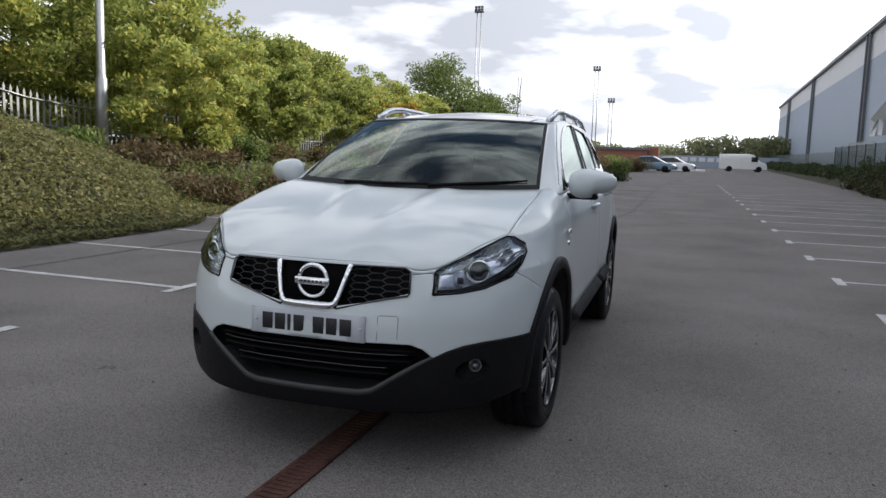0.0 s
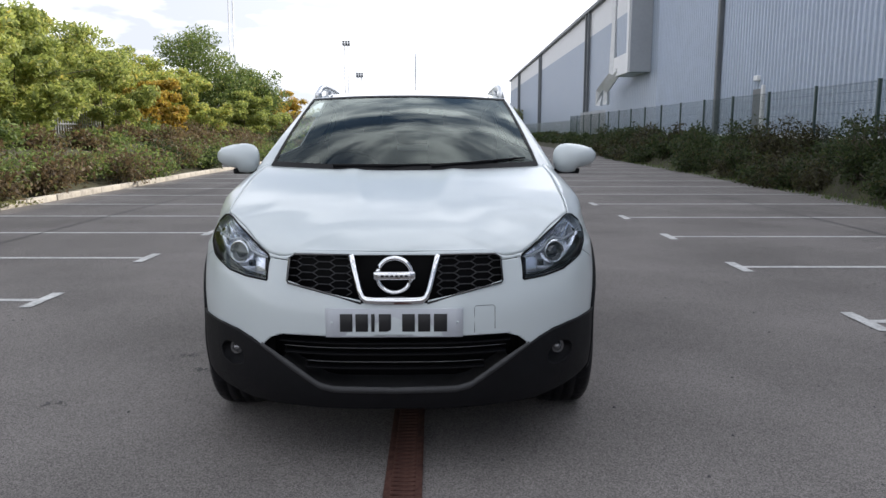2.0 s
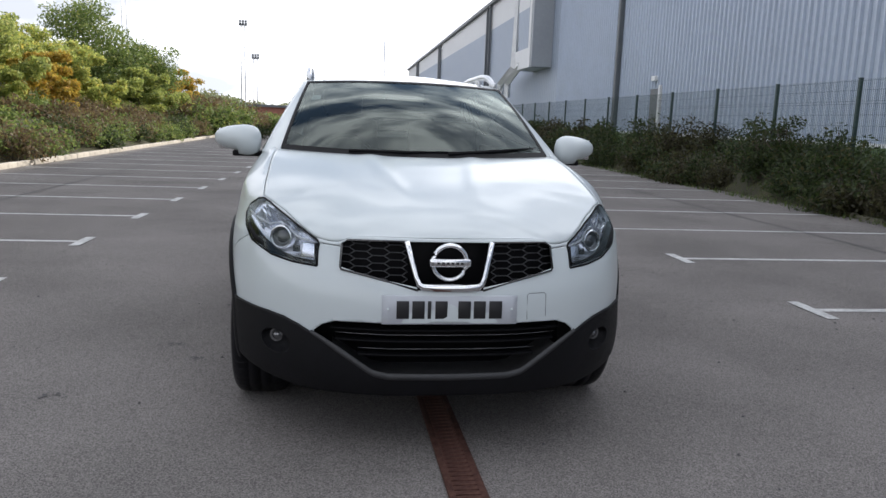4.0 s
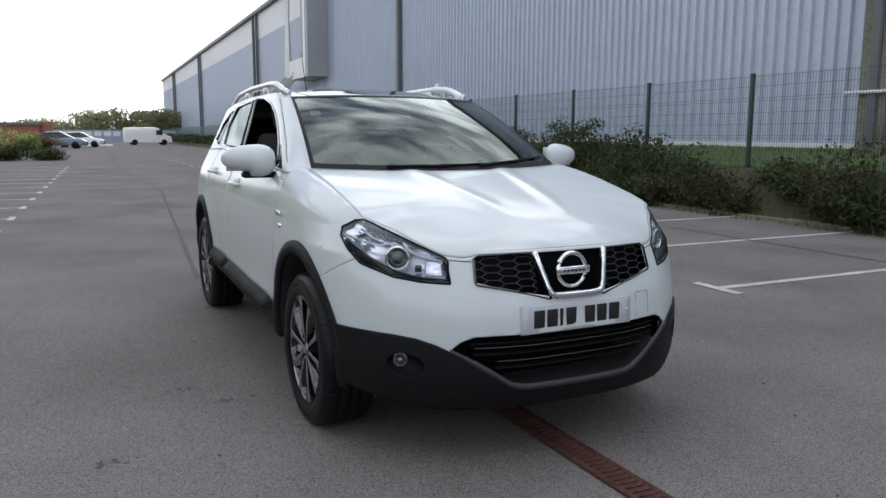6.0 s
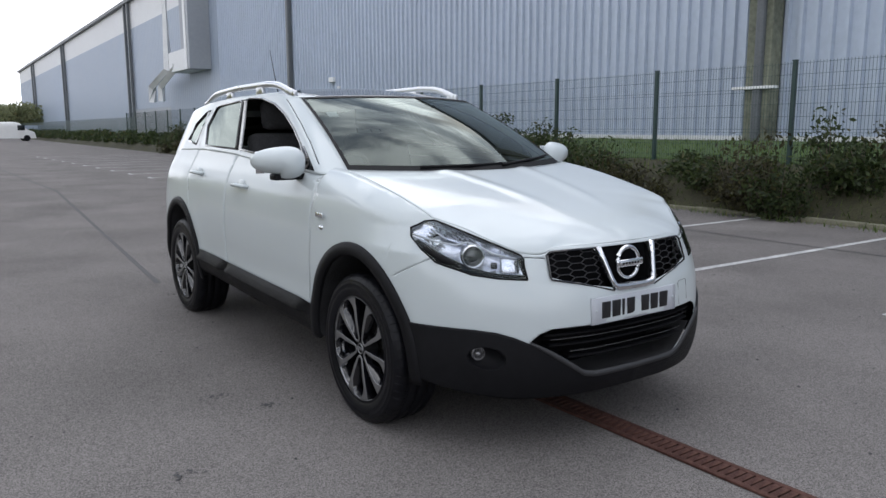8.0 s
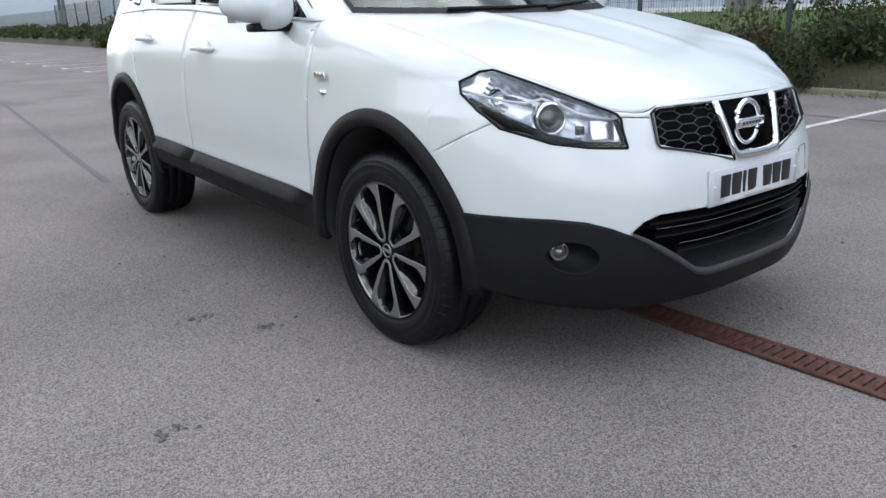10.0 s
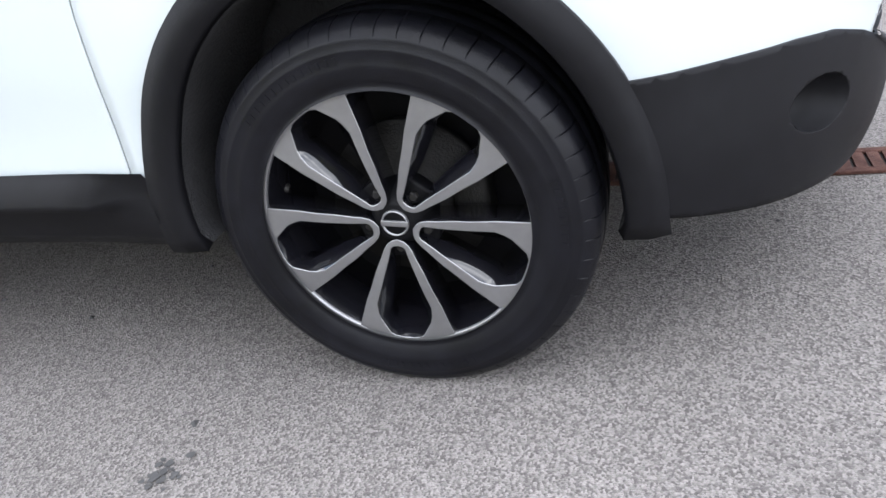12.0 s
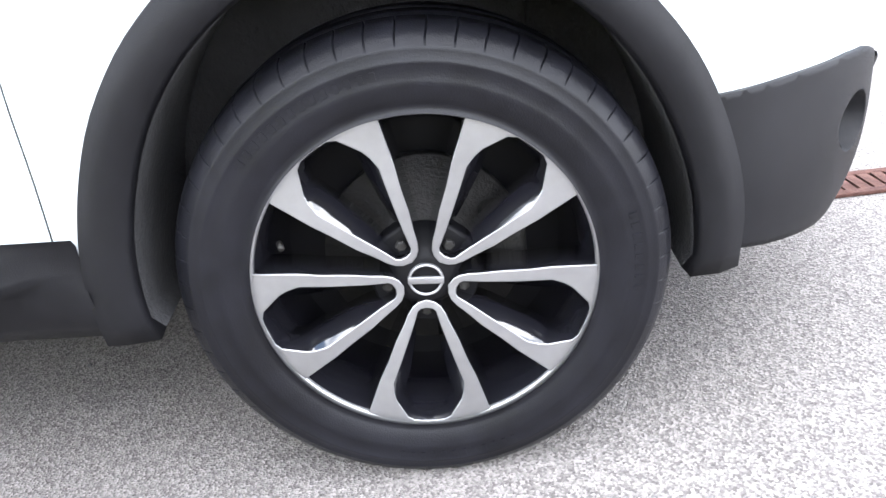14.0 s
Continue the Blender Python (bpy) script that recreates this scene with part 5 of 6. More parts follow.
# ---- planting ----
def leaves(name, clumps, size, count, mat, seed, parent=None, label="", category="", flat=0.0, kind=""):
    """Many small single leaves spread over ellipsoid clumps (centre, radii)."""
    g = np.random.default_rng(seed)
    vol = np.array([max(0.02, c[1][0] * c[1][1] * c[1][2]) ** 0.75 for c in clumps])
    which = g.choice(len(clumps), count, p=vol / vol.sum())
    cen = np.array([c[0] for c in clumps])[which]
    rad = np.array([c[1] for c in clumps])[which]
    d = g.normal(size=(count, 3))
    d /= np.linalg.norm(d, axis=1)[:, None]
    r = g.random(count) ** 0.45
    pos = cen + d * rad * r[:, None]
    u = g.normal(size=(count, 3))
    u[:, 2] *= 1 - flat
    u /= np.linalg.norm(u, axis=1)[:, None]
    v = np.cross(u, g.normal(size=(count, 3)))
    v /= np.linalg.norm(v, axis=1)[:, None]
    s = size * g.uniform(0.6, 1.35, count)[:, None]
    quad = np.stack([pos - u * s, pos + v * s * 0.42, pos + u * s, pos - v * s * 0.42], 1).reshape(-1, 3)
    quad[:, 2] = np.maximum(quad[:, 2], 0.01)
    me = bpy.data.meshes.new(name)
    me.from_pydata(quad.tolist(), [], np.arange(count * 4).reshape(-1, 4).tolist())
    me.materials.append(mat)
    ob = new(name, me)
    if parent:
        ob.parent = parent
    return tagged(ob, label, category, kind=kind)


def bank_left(d, b):
    """Height of the planted bank d metres behind the kerb."""
    near = 1 / (1 + math.exp((b - 8.5) / 1.2))
    steep = 2.45 * (1 - math.exp(-max(0, d - 0.1) / 2.6))
    slow = 1.55 * (1 - math.exp(-max(0, d - 0.3) / 3.5))
    return (steep * near + slow * (1 - near)) + 0.06 * noise.noise(Vector((d * 0.6, b * 0.6, 0)))


def bank_right(d, b):
    return 1.02 * (1 - math.exp(-max(0, d - 0.05) / 0.95)) + 0.05 * noise.noise(Vector((d * 0.6, b * 0.5, 5)))


KERB_L, KERB_R = -7.35, 7.78


def edge_left(b):
    """The near slope reaches further out over the bays."""
    return KERB_L + 1.05 / (1 + math.exp((b - 8.2) / 0.5))


def bank(name, fn, edge, sgn, width, b0, b1, mat, label):
    def at(u, v):
        d, b = width * v ** 1.6, b0 + (b1 - b0) * u
        e = edge_left(b) if sgn < 0 else edge
        return lot(e + sgn * d, b, fn(d, b) if v > 0 else -0.05)
    return structure(part(name, grid(at, 160, 22), mat, None), label)


bank("bank", bank_left, KERB_L, -1, 40, -20, 62, SOIL, "planted earth bank with leaf litter")
bank("scrub_bed", bank_right, KERB_R, 1, 1.2, -20, 160, SOIL, "dark earth bed under the scrub")
bank("verge", lambda d, b: bank_right(d + 1.19, b), KERB_R + 1.19, 1, 5.0, -20, 160, GRASS, "grassy verge below the building")

for k in range(64):
    b = -10 + k * 0.915
    if b > 9.6:
        st = block(bmesh.new(), -0.065, -0.452, -0.05, 0.065, 0.452, 0.115, 0.012)
        ob = structure(part("kerb", st, KERB, None), "weathered concrete kerb stone")
        ob.matrix_basis = Matrix.Translation(lot(KERB_L, b)) @ pose(random.uniform(-0.01, 0.01), 0, random.uniform(-0.012, 0.008), 0, 0, -1.5 + random.uniform(-0.6, 0.6))
for k in range(13):
    b = -2 + k * 0.915
    st = block(bmesh.new(), -0.06, -0.45, -0.05, 0.06, 0.45, 0.075, 0.012)
    ob = structure(part("kerb", st, MOSSY_KERB, None), "low mossy kerb stone under shrubs")
    ob.matrix_basis = Matrix.Translation(lot(KERB_R, b)) @ pose(random.uniform(-0.01, 0.01), 0, random.uniform(-0.03, 0.0), 0, 0, -1.5 + random.uniform(-0.8, 0.8))


def tree(a, b, z0, height, spread, mat, seed, label, count=4200, size=0.13, bare=0.25, full=1.0):
    """A young multi-limbed tree with an uneven, gappy crown."""
    rr = random.Random(seed)
    top = holder("tree", lot(a, b, z0), label, "tree", "trees on the bank")
    trunk, clumps = bmesh.new(), []
    lean = (rr.uniform(-0.06, 0.06), rr.uniform(-0.06, 0.06))
    stem = [(lean[0] * height * t, lean[1] * height * t, height * t * 0.93) for t in (0, 0.15, 0.35, 0.6, 0.85, 1.0)]
    tube(trunk, stem, [0.016 * height * (1 - 0.85 * t) for t in (0, 0.15, 0.35, 0.6, 0.85, 1.0)], 8)
    n = int(13 + height * 1.6)
    for k in range(n):
        t = bare + (1 - bare) * (k + rr.random()) / n
        ang = k * 2.4 + rr.uniform(-0.4, 0.4)
        reach = spread * (0.35 + 0.9 * math.sin(math.pi * min(1, 0.12 + 0.88 * (t - bare) / (1 - bare))) ** 0.8) * rr.uniform(0.6, 1.15)
        base = Vector((lean[0] * height * t, lean[1] * height * t, height * t * 0.9))
        tip = base + Vector((math.cos(ang) * reach, math.sin(ang) * reach, height * 0.10 * rr.uniform(0.4, 1.6)))
        mid = (base + tip) / 2 + Vector((0, 0, -0.05 * height * rr.random()))
        r0 = 0.006 * height * (1.1 - t)
        tube(trunk, [base, mid, tip], [r0, r0 * 0.65, 0.008], 5)
        for m in range(4):
            f = 0.45 + 0.55 * m / 3
            c = base.lerp(tip, f) + Vector((rr.gauss(0, 0.16 * spread), rr.gauss(0, 0.16 * spread), rr.gauss(0.05, 0.10 * spread)))
            q = spread * rr.uniform(0.13, 0.30) * full
            clumps.append((tuple(c), (q * 1.15, q * 1.15, q * 0.75)))
    part("trunk", trunk, BARK, top, "grey-brown trunk with thin limbs")
    leaves("crown", clumps, size, count, mat, seed, top, "loose crown of small leaves")
    return top


def shrub(name, a, b, z0, radii, mat, seed, label, count=1500, size=0.07, kind_word="shrub", group=""):
    rr = random.Random(seed)
    top = holder(name, lot(a, b, z0), label, kind_word, group)
    stems, clumps = bmesh.new(), []
    for k in range(16):
        ang, f = rr.uniform(0, 6.28), rr.random() ** 0.6
        tip = Vector((math.cos(ang) * radii[0] * f * 0.85, math.sin(ang) * radii[1] * f * 0.85, radii[2] * rr.uniform(0.35, 1.0) * (1.1 - 0.5 * f)))
        tube(stems, [(tip.x * 0.1, tip.y * 0.1, -0.15), tip * 0.55 + Vector((0, 0, 0.05)), tip], [0.014, 0.009, 0.004], 4)
        q = min(radii) * rr.uniform(0.28, 0.5)
        clumps.append((tuple(tip * 0.92), (q * 1.3, q * 1.3, q * 0.8)))
        clumps.append((tuple(tip * 0.55), (q * 1.3, q * 1.3, q * 0.9)))
    part("woody_base", stems, BARK, top, "thin woody stems")
    leaves("foliage", clumps, size, count, mat, seed + 1, top, "")
    return top


# trees on the bank, from the near slope to the far end
TREES = [(-14.6, 9.0, 1.3, 5.2, 1.7, "Y", 1), (-14.2, 12.8, 1.2, 5.4, 1.8, "G", 2), (-15.5, 11.0, 1.3, 6.0, 2.0, "G", 3), (-13.4, 16.2, 1.1, 5.0, 1.7, "Y", 4), (-15.8, 16.5, 1.2, 6.0, 2.0, "G", 5),
         (-13.2, 20.5, 1.0, 6.2, 2.0, "G", 6), (-14.8, 24.0, 1.0, 6.2, 2.1, "Y", 7), (-12.6, 25.2, 0.9, 4.6, 1.6, "G", 8), (-14.5, 29.0, 1.0, 5.0, 1.9, "Y", 9), (-12.2, 29.0, 0.9, 3.4, 1.3, "O", 10),
         (-14.4, 34.0, 1.0, 4.8, 1.9, "Y", 11), (-14.0, 39.5, 0.9, 7.6, 2.5, "D", 12), (-11.6, 41.0, 0.9, 5.4, 2.3, "D", 13), (-10.9, 38.2, 0.6, 3.6, 1.5, "G", 14), (-16.5, 21.0, 1.2, 6.4, 2.1, "G", 15),
         (-18.0, 14.5, 1.2, 6.8, 2.3, "G", 16), (-18.5, 27.0, 1.1, 6.4, 2.2, "G", 17), (-17.5, 38.0, 1.0, 6.0, 2.2, "Y", 18), (-13.0, 55.0, 0.5, 4.3, 1.7, "O", 19), (-14.5, 6.0, 1.5, 5.2, 1.9, "G", 20), (-17.0, 7.5, 1.5, 6.4, 2.2, "G", 21),
         (-11.6, 13.6, 1, 3.6, 1.4, "Y", 22), (-12.0, 18.4, 1, 4.2, 1.6, "G", 23), (-19.5, 19.5, 1, 7.2, 2.4, "G", 24), (-20.5, 33.0, 1, 7.0, 2.4, "Y", 25), (-12.3, 32.6, 1, 4.0, 1.6, "Y", 26), (-20.0, 9.0, 1, 7.0, 2.4, "G", 27), (-16.5, 31.5, 1, 6.0, 2.2, "G", 28)]
KIND = {"Y": (YELLOW_LEAF, "slender tree with yellowing leaves on the bank"), "G": (GREEN_LEAF, "slender green-leaved tree on the bank"), "O": (ORANGE_LEAF, "small tree in orange autumn leaf"), "D": (DEEP_LEAF, "dense dark-green tree on the bank")}
for a, b, z, h, sp, kd, seed in TREES:
    tree(a, b, bank_left(edge_left(b) - a, b) - 0.1, h * (0.64 if b > 18 else 0.90), sp * (0.92 if b > 18 else 1.15), KIND[kd][0], seed, KIND[kd][1], 20000 if kd == "D" else 14000, 0.085, 0.02, 1.55 if kd == "D" else 0.95)

# shrubs and bracken along the foot of the bank
rr = random.Random(7)
for k in range(46):
    b = 9.5 + k * 0.72
    d = rr.uniform(0.35, 1.2)
    big = rr.random()
    mat, lab = rr.choice(((BROWN_LEAF, "brown dried bracken clump beside the kerb"), (DEEP_LEAF, "low green shrub beside the kerb"), (BROWN_LEAF, "brown dried bracken clump beside the kerb"), (DARK_LEAF, "dark green shrub beside the kerb"), (DEEP_LEAF, "low green shrub beside the kerb")))
    shrub("shrub", KERB_L - d, b, bank_left(d, b), (0.65 + 0.3 * big, 0.6 + 0.3 * big, 0.55 + 0.5 * big), mat, 100 + k, lab, 1100, 0.055, "shrub", "shrubs at the foot of the bank")
for k in range(30):
    b = 9.0 + k * 1.1
    d = rr.uniform(2.3, 4.2)
    mat, lab = rr.choice(((BROWN_LEAF, "brown dried bracken on the bank"), (DEEP_LEAF, "green shrub on the bank"), (BROWN_LEAF, "brown dried bracken on the bank")))
    shrub("shrub", KERB_L - d, b, bank_left(d, b) - 0.1, (0.9, 0.9, rr.uniform(0.5, 0.9)), mat, 200 + k, lab, 1300, 0.07, "shrub", "shrubs on the bank")
# the hedge that rounds off the far end of the left-hand bays
for k in range(22):
    b = 40 + k * 1.35
    d = rr.uniform(-0.2, 2.2) - max(0, (k - 9)) * 0.14
    mat, lab = rr.choice(((BROWN_LEAF, "brown-green rounded hedge shrub"), (BROWN_LEAF, "brown-green rounded hedge shrub"), (DEEP_LEAF, "green rounded hedge shrub")))
    shrub("hedge_shrub", KERB_L - d + 0.4, b, bank_left(max(0, d), b) * 0.6, (1.5, 1.5, 2.2 - k * 0.045), mat, 300 + k, lab, 2300, 0.10, "hedge", "hedge at the end of the bays")
shrub("hedge_shrub", -5.6, 38.5, 0, (1.9, 0.8, 0.75), DARK_LEAF, 399, "low dark clipped hedge across the bay end", 2600, 0.06, "hedge", "hedge at the end of the bays")
shrub("hedge_shrub", -3.6, 38.5, 0, (1.2, 0.8, 0.70), DARK_LEAF, 398, "low dark clipped hedge across the bay end", 2000, 0.06, "hedge", "hedge at the end of the bays")

# ivy over the near slope
g = np.random.default_rng(12)
n = 120000
bb, dd = g.uniform(-4, 11, n), -0.12 + 7.5 * g.random(n) ** 1.25
keep = g.random(n) < 1 / (1 + np.exp((bb - 9.2) / 0.8))
bb, dd = bb[keep], dd[keep]
hump = np.array([max(0.0, bank_left(max(0, d), b)) + 0.10 * max(0, noise.noise(Vector((d * 1.7, b * 1.7, 3)))) for d, b in zip(dd, bb)])
el = np.array([edge_left(b) for b in bb])
cen = np.stack([el - dd + LOT * bb, bb - LOT * (el - dd), hump + 0.02 + g.random(len(bb)) * 0.10], 1)
u = g.normal(size=cen.shape)
u[:, 2] *= 0.45
u /= np.linalg.norm(u, axis=1)[:, None]
v = np.cross(u, g.normal(size=cen.shape))
v /= np.linalg.norm(v, axis=1)[:, None]
sz = g.uniform(0.022, 0.050, len(bb))[:, None]
quad = np.stack([cen - u * sz, cen + v * sz * 0.6, cen + u * sz, cen - v * sz * 0.6], 1).reshape(-1, 3)
tagged(raw("ivy", quad.tolist(), np.arange(len(quad)).reshape(-1, 4).tolist(), IVY_LEAF), "dull green ivy covering the earth bank", "ivy", kind="stuff")

# scrub between the bays and the mesh fence
rr = random.Random(21)
for k in range(92):
    b = 0.4 + k * 0.44
    gap = 5.6 < b < 8.3
    d = rr.uniform(0.0, 1.1)
    hgt = rr.uniform(0.8, 1.5) if not gap else rr.uniform(0.4, 0.65)
    mat, lab = rr.choice(((DARK_LEAF, "dark green scrub bush beside the fence"), (DARK_LEAF, "dark green scrub bush beside the fence"), (DARK_LEAF, "dark green scrub bush beside the fence"), (SCRUB_LEAF, "straggling brown scrub beside the fence")))
    shrub("bush", KERB_R + d, b, bank_right(d, b) - 0.15, (0.72, 0.62, hgt), mat, 500 + k, lab, 1500 if b < 22 else 800, 0.045 if b < 22 else 0.07, "bush", "bushes along the fence")
for k in range(20):
    b = 42 + k * 4
    shrub("bush", KERB_R + 0.8, b, 0.3, (1.0, 2.0, 0.9), DARK_LEAF, 600 + k, "dark green scrub bush beside the fence", 900, 0.12, "bush", "bushes along the fence")
# tufts of grass and weeds along the right-hand kerb and verge
g = np.random.default_rng(5)
n = 16000
bb, dd = g.uniform(1, 34, n), -0.35 + 4.6 * g.random(n) ** 1.2
zz = np.array([bank_right(d, b) if d > 0 else 0 for d, b in zip(dd, bb)])
base = np.stack([KERB_R + dd + LOT * bb, bb - LOT * (KERB_R + dd), zz], 1)
ang, hgt = g.uniform(0, 6.28, n), g.uniform(0.03, 0.12, n)
side_v = np.stack([np.cos(ang), np.sin(ang), 0 * ang], 1) * 0.008
tipv = np.stack([np.cos(ang + 1.2) * hgt * 0.5, np.sin(ang + 1.2) * hgt * 0.5, hgt], 1)
tri = np.stack([base - side_v, base + side_v, base + tipv], 1).reshape(-1, 3)
tagged(raw("verge_grass", tri.tolist(), np.arange(len(tri)).reshape(-1, 3).tolist(), leafy("grass_blades", (0.05, 0.09, 0.02), (0.14, 0.19, 0.05), (0.22, 0.19, 0.08))), "short rough grass and moss along the kerb", "grass", kind="stuff")
litter = block(bmesh.new(), -0.07, -0.05, 0, 0.07, 0.05, 0.06, 0.015, pose(0, 0, 0, 8, 12, 30))
lt = tagged(part("litter", litter, WHITE_STEEL, None), "crumpled white paper litter on the kerb", "litter")
lt.location = lot(8.0, 4.9, 0.012)


# ---- mesh fence ----
fence = holder("mesh_fence", lot(8.95, 0), "dark green welded mesh fence on steel posts", "fence")
FENCE_A, POST0, STEP = 8.96, 7.60, 2.76
post_me = bpy.data.meshes.new("post")
bm = block(bmesh.new(), -0.032, -0.032, 0, 0.032, 0.032, 1.78, 0.004)
block(bm, -0.036, -0.036, 1.78, 0.036, 0.036, 1.80, 0.004)
bm.to_mesh(post_me)
bm.free()
post_me.materials.append(GREEN_STEEL)
for k in range(-5, 18):
    ob = new("post", post_me)
    ob.parent = fence
    b = POST0 + 0.12 + k * STEP
    ob.matrix_basis = Matrix.Translation(lot(FENCE_A, b, 0.57) - lot(8.95, 0)) @ pose(0, 0, 0, 0, 0, -1.5)
for k in range(-5, 17):
    b0, b1 = POST0 + 0.12 + k * STEP, POST0 + 0.12 + (k + 1) * STEP
    v, f = [], []

    def wire(p, q, r):
        d = (q - p).normalized()
        s = Vector((1, 0, 0)) * r
        t = d.cross(s).normalized() * r
        i0 = len(v)
        for c in (p, q):
            v.extend([c + s, c + t, c - s, c - t])
        f.extend([(i0 + j, i0 + (j + 1) % 4, i0 + 4 + (j + 1) % 4, i0 + 4 + j) for j in range(4)])
    n = 52 if k < 6 else 26
    for j in range(1, n):
        b = b0 + (b1 - b0) * j / n
        wire(lot(FENCE_A - 0.035, b, 0.61), lot(FENCE_A - 0.035, b, 2.34), 0.0036 if n > 30 else 0.0045)
    for z in (0.64, 0.84, 1.04, 1.24, 1.29, 1.49, 1.69, 1.89, 1.94, 2.14, 2.31):
        wire(lot(FENCE_A - 0.035, b0, z), lot(FENCE_A - 0.035, b1, z), 0.0028)
    o = lot(8.95, 0)
    raw("mesh_panel", [p - o for p in v], f, GREEN_STEEL, fence, "")

# ---- palisade fence further on ----
pal = holder("palisade_fence", lot(9.8, 46), "galvanised palisade fence with pointed pales", "fence")
o = lot(9.8, 46)
pale = bpy.data.meshes.new("pale")
pale.from_pydata([(-0.03, 0, 0), (0.03, 0, 0), (0.03, 0, 1.75), (0.0, 0, 1.9), (-0.03, 0, 1.75), (-0.03, 0.015, 0), (0.03, 0.015, 0), (0.03, 0.015, 1.75), (0.0, 0.015, 1.9), (-0.03, 0.015, 1.75)], [], [(0, 1, 2, 3, 4), (9, 8, 7, 6, 5), (0, 5, 6, 1), (1, 6, 7, 2), (2, 7, 8, 3), (3, 8, 9, 4), (4, 9, 5, 0)])
pale.materials.append(GALV)
for k in range(60):
    ob = new("pale", pale)
    ob.parent = pal
    ob.matrix_basis = Matrix.Translation(lot(9.8, 46 + k * 0.16, 0.75) - o) @ pose(0, 0, 0, 0, 0, 88.5)
for z in (1.1, 2.2):
    rb = block(bmesh.new(), -0.02, 0, z - 0.025, 0.02, 9.6, z + 0.025)
    rb.transform(LOT_M)
    part("rail", rb, GALV, pal)
far = holder("green_fence", lot(10.0, 57), "long dark green steel fence", "fence")
v, f = [], []
for k in range(330):
    b = k * 0.30
    p = [lot(0, b + dx, z) for dx, z in ((0, 0.4), (0.2, 0.4), (0.2, 2.1), (0.1, 2.2), (0, 2.1))]
    i0 = len(v)
    v += p
    f.append(tuple(range(i0, i0 + 5)))
tagged(raw("pale_rest", v, f, GREEN_STEEL, far), kind="stuff")


# ---- palisade fence along the top of the bank ----
top_fence = holder("palisade_fence", lot(-12.9, 9, 0.9), "grey palisade fence on the planted bank", "fence")
o = lot(-12.9, 9, 0.9)
short = bpy.data.meshes.new("pale")
short.from_pydata([(v.co.x, v.co.y, v.co.z * 0.58) for v in pale.vertices], [], [tuple(p.vertices) for p in pale.polygons])
short.materials.append(GALV)
for k in range(150):
    b = 9 + k * 0.17
    ob = new("pale", short)
    ob.parent = top_fence
    ob.matrix_basis = Matrix.Translation(lot(-12.9, b, bank_left(edge_left(b) + 12.9, b) - 0.05) - o) @ pose(0, 0, 0, 0, 0, 88.5)
for z in (0.3, 0.85):
    rail = bmesh.new()
    tube(rail, [lot(-12.87, b, bank_left(edge_left(b) + 12.9, b) + z) - o for b in (9 + 1.25 * k for k in range(21))], 0.022, 4)
    part("rail", rail, GALV, top_fence)


# ---- the warehouse ----
WALL_A = 13.25
ware = holder("warehouse", lot(WALL_A, 0), "long blue-grey steel-clad warehouse", "building")
WO = lot(WALL_A, 0)
EAVE, BAND = 12.4, 10.1


def ribbed(name, b0, b1, z0, z1, pitch, mat, depth=0.045, off=0.0, label=""):
    """Trapezoid-profiled cladding: ribs stand proud of flat pans."""
    v, f = [], []
    n = int((b1 - b0) / pitch)
    for k in range(n):
        b = b0 + k * pitch
        for db, dx in ((0, 0), (pitch * 0.58, 0), (pitch * 0.66, -depth), (pitch * 0.90, -depth), (pitch * 0.98, 0)):
            for z in (z0, z1):
                v.append(lot(WALL_A + dx - off, b + db, z) - WO)
    m = len(v) // 2
    f = [(2 * j, 2 * j + 2, 2 * j + 3, 2 * j + 1) for j in range(m - 1)]
    return raw(name, v, f, mat, ware, label)


ribbed("wall_cladding", -45, 47, 1.12, EAVE, 0.333, CLAD, 0.08, label="profiled blue-grey steel cladding")
ribbed("far_wall_cladding", 47, 175, 0.6, BAND, 0.5, CLAD_DARK, 0.02, -0.02, "slate blue steel cladding")
ribbed("upper_band", 47, 175, BAND, EAVE, 0.5, CLAD_PALE, 0.02, -0.02, "pale grey upper cladding band")


def wall_block(name, a0, b0, z0, a1, b1, z1, mat, bevel=0.0, label="", parent=None):
    bm = block(bmesh.new(), a0, b0, z0, a1, b1, z1, bevel)
    bm.transform(LOT_M)
    bmesh.ops.translate(bm, vec=-WO, verts=bm.verts)
    return part(name, bm, mat, parent or ware, label, smooth=False)


wall_block("core", WALL_A + 0.12, -45, 0, WALL_A + 45, 175, EAVE - 0.1, CLAD_DARK)
wall_block("plinth", WALL_A - 0.02, -45, 0.2, WALL_A + 0.12, 175, 1.02, GUTTER, label="dark recessed plinth")
wall_block("drip_flashing", WALL_A - 0.09, -45, 1.02, WALL_A + 0.1, 47, 1.13, CLAD_PALE, label="pale drip flashing")
wall_block("gutter", WALL_A - 0.35, -45, EAVE - 0.05, WALL_A + 0.3, 175.4, EAVE + 0.30, GUTTER, 0.04, "dark eaves gutter")
roof_bm = bmesh.new()
q = [roof_bm.verts.new(lot(a, b, z) - WO) for a, b, z in ((WALL_A - 0.2, -45, EAVE + 0.3), (WALL_A - 0.2, 175.4, EAVE + 0.3), (WALL_A + 22, 175.4, EAVE + 2.4), (WALL_A + 22, -45, EAVE + 2.4))]
roof_bm.faces.new(q)
part("roof_sheet", roof_bm, CLAD_PALE, ware)
for b, w in ((35.2, 0.30), (71.8, 0.25), (73.3, 0.25), (112, 0.3), (114, 0.3), (148, 0.35), (151, 0.35)):
    wall_block("downpipe", WALL_A - 0.30, b - w / 2, 0.9, WALL_A - 0.05, b + w / 2, EAVE, GUTTER, 0.05, "dark grey downpipe")
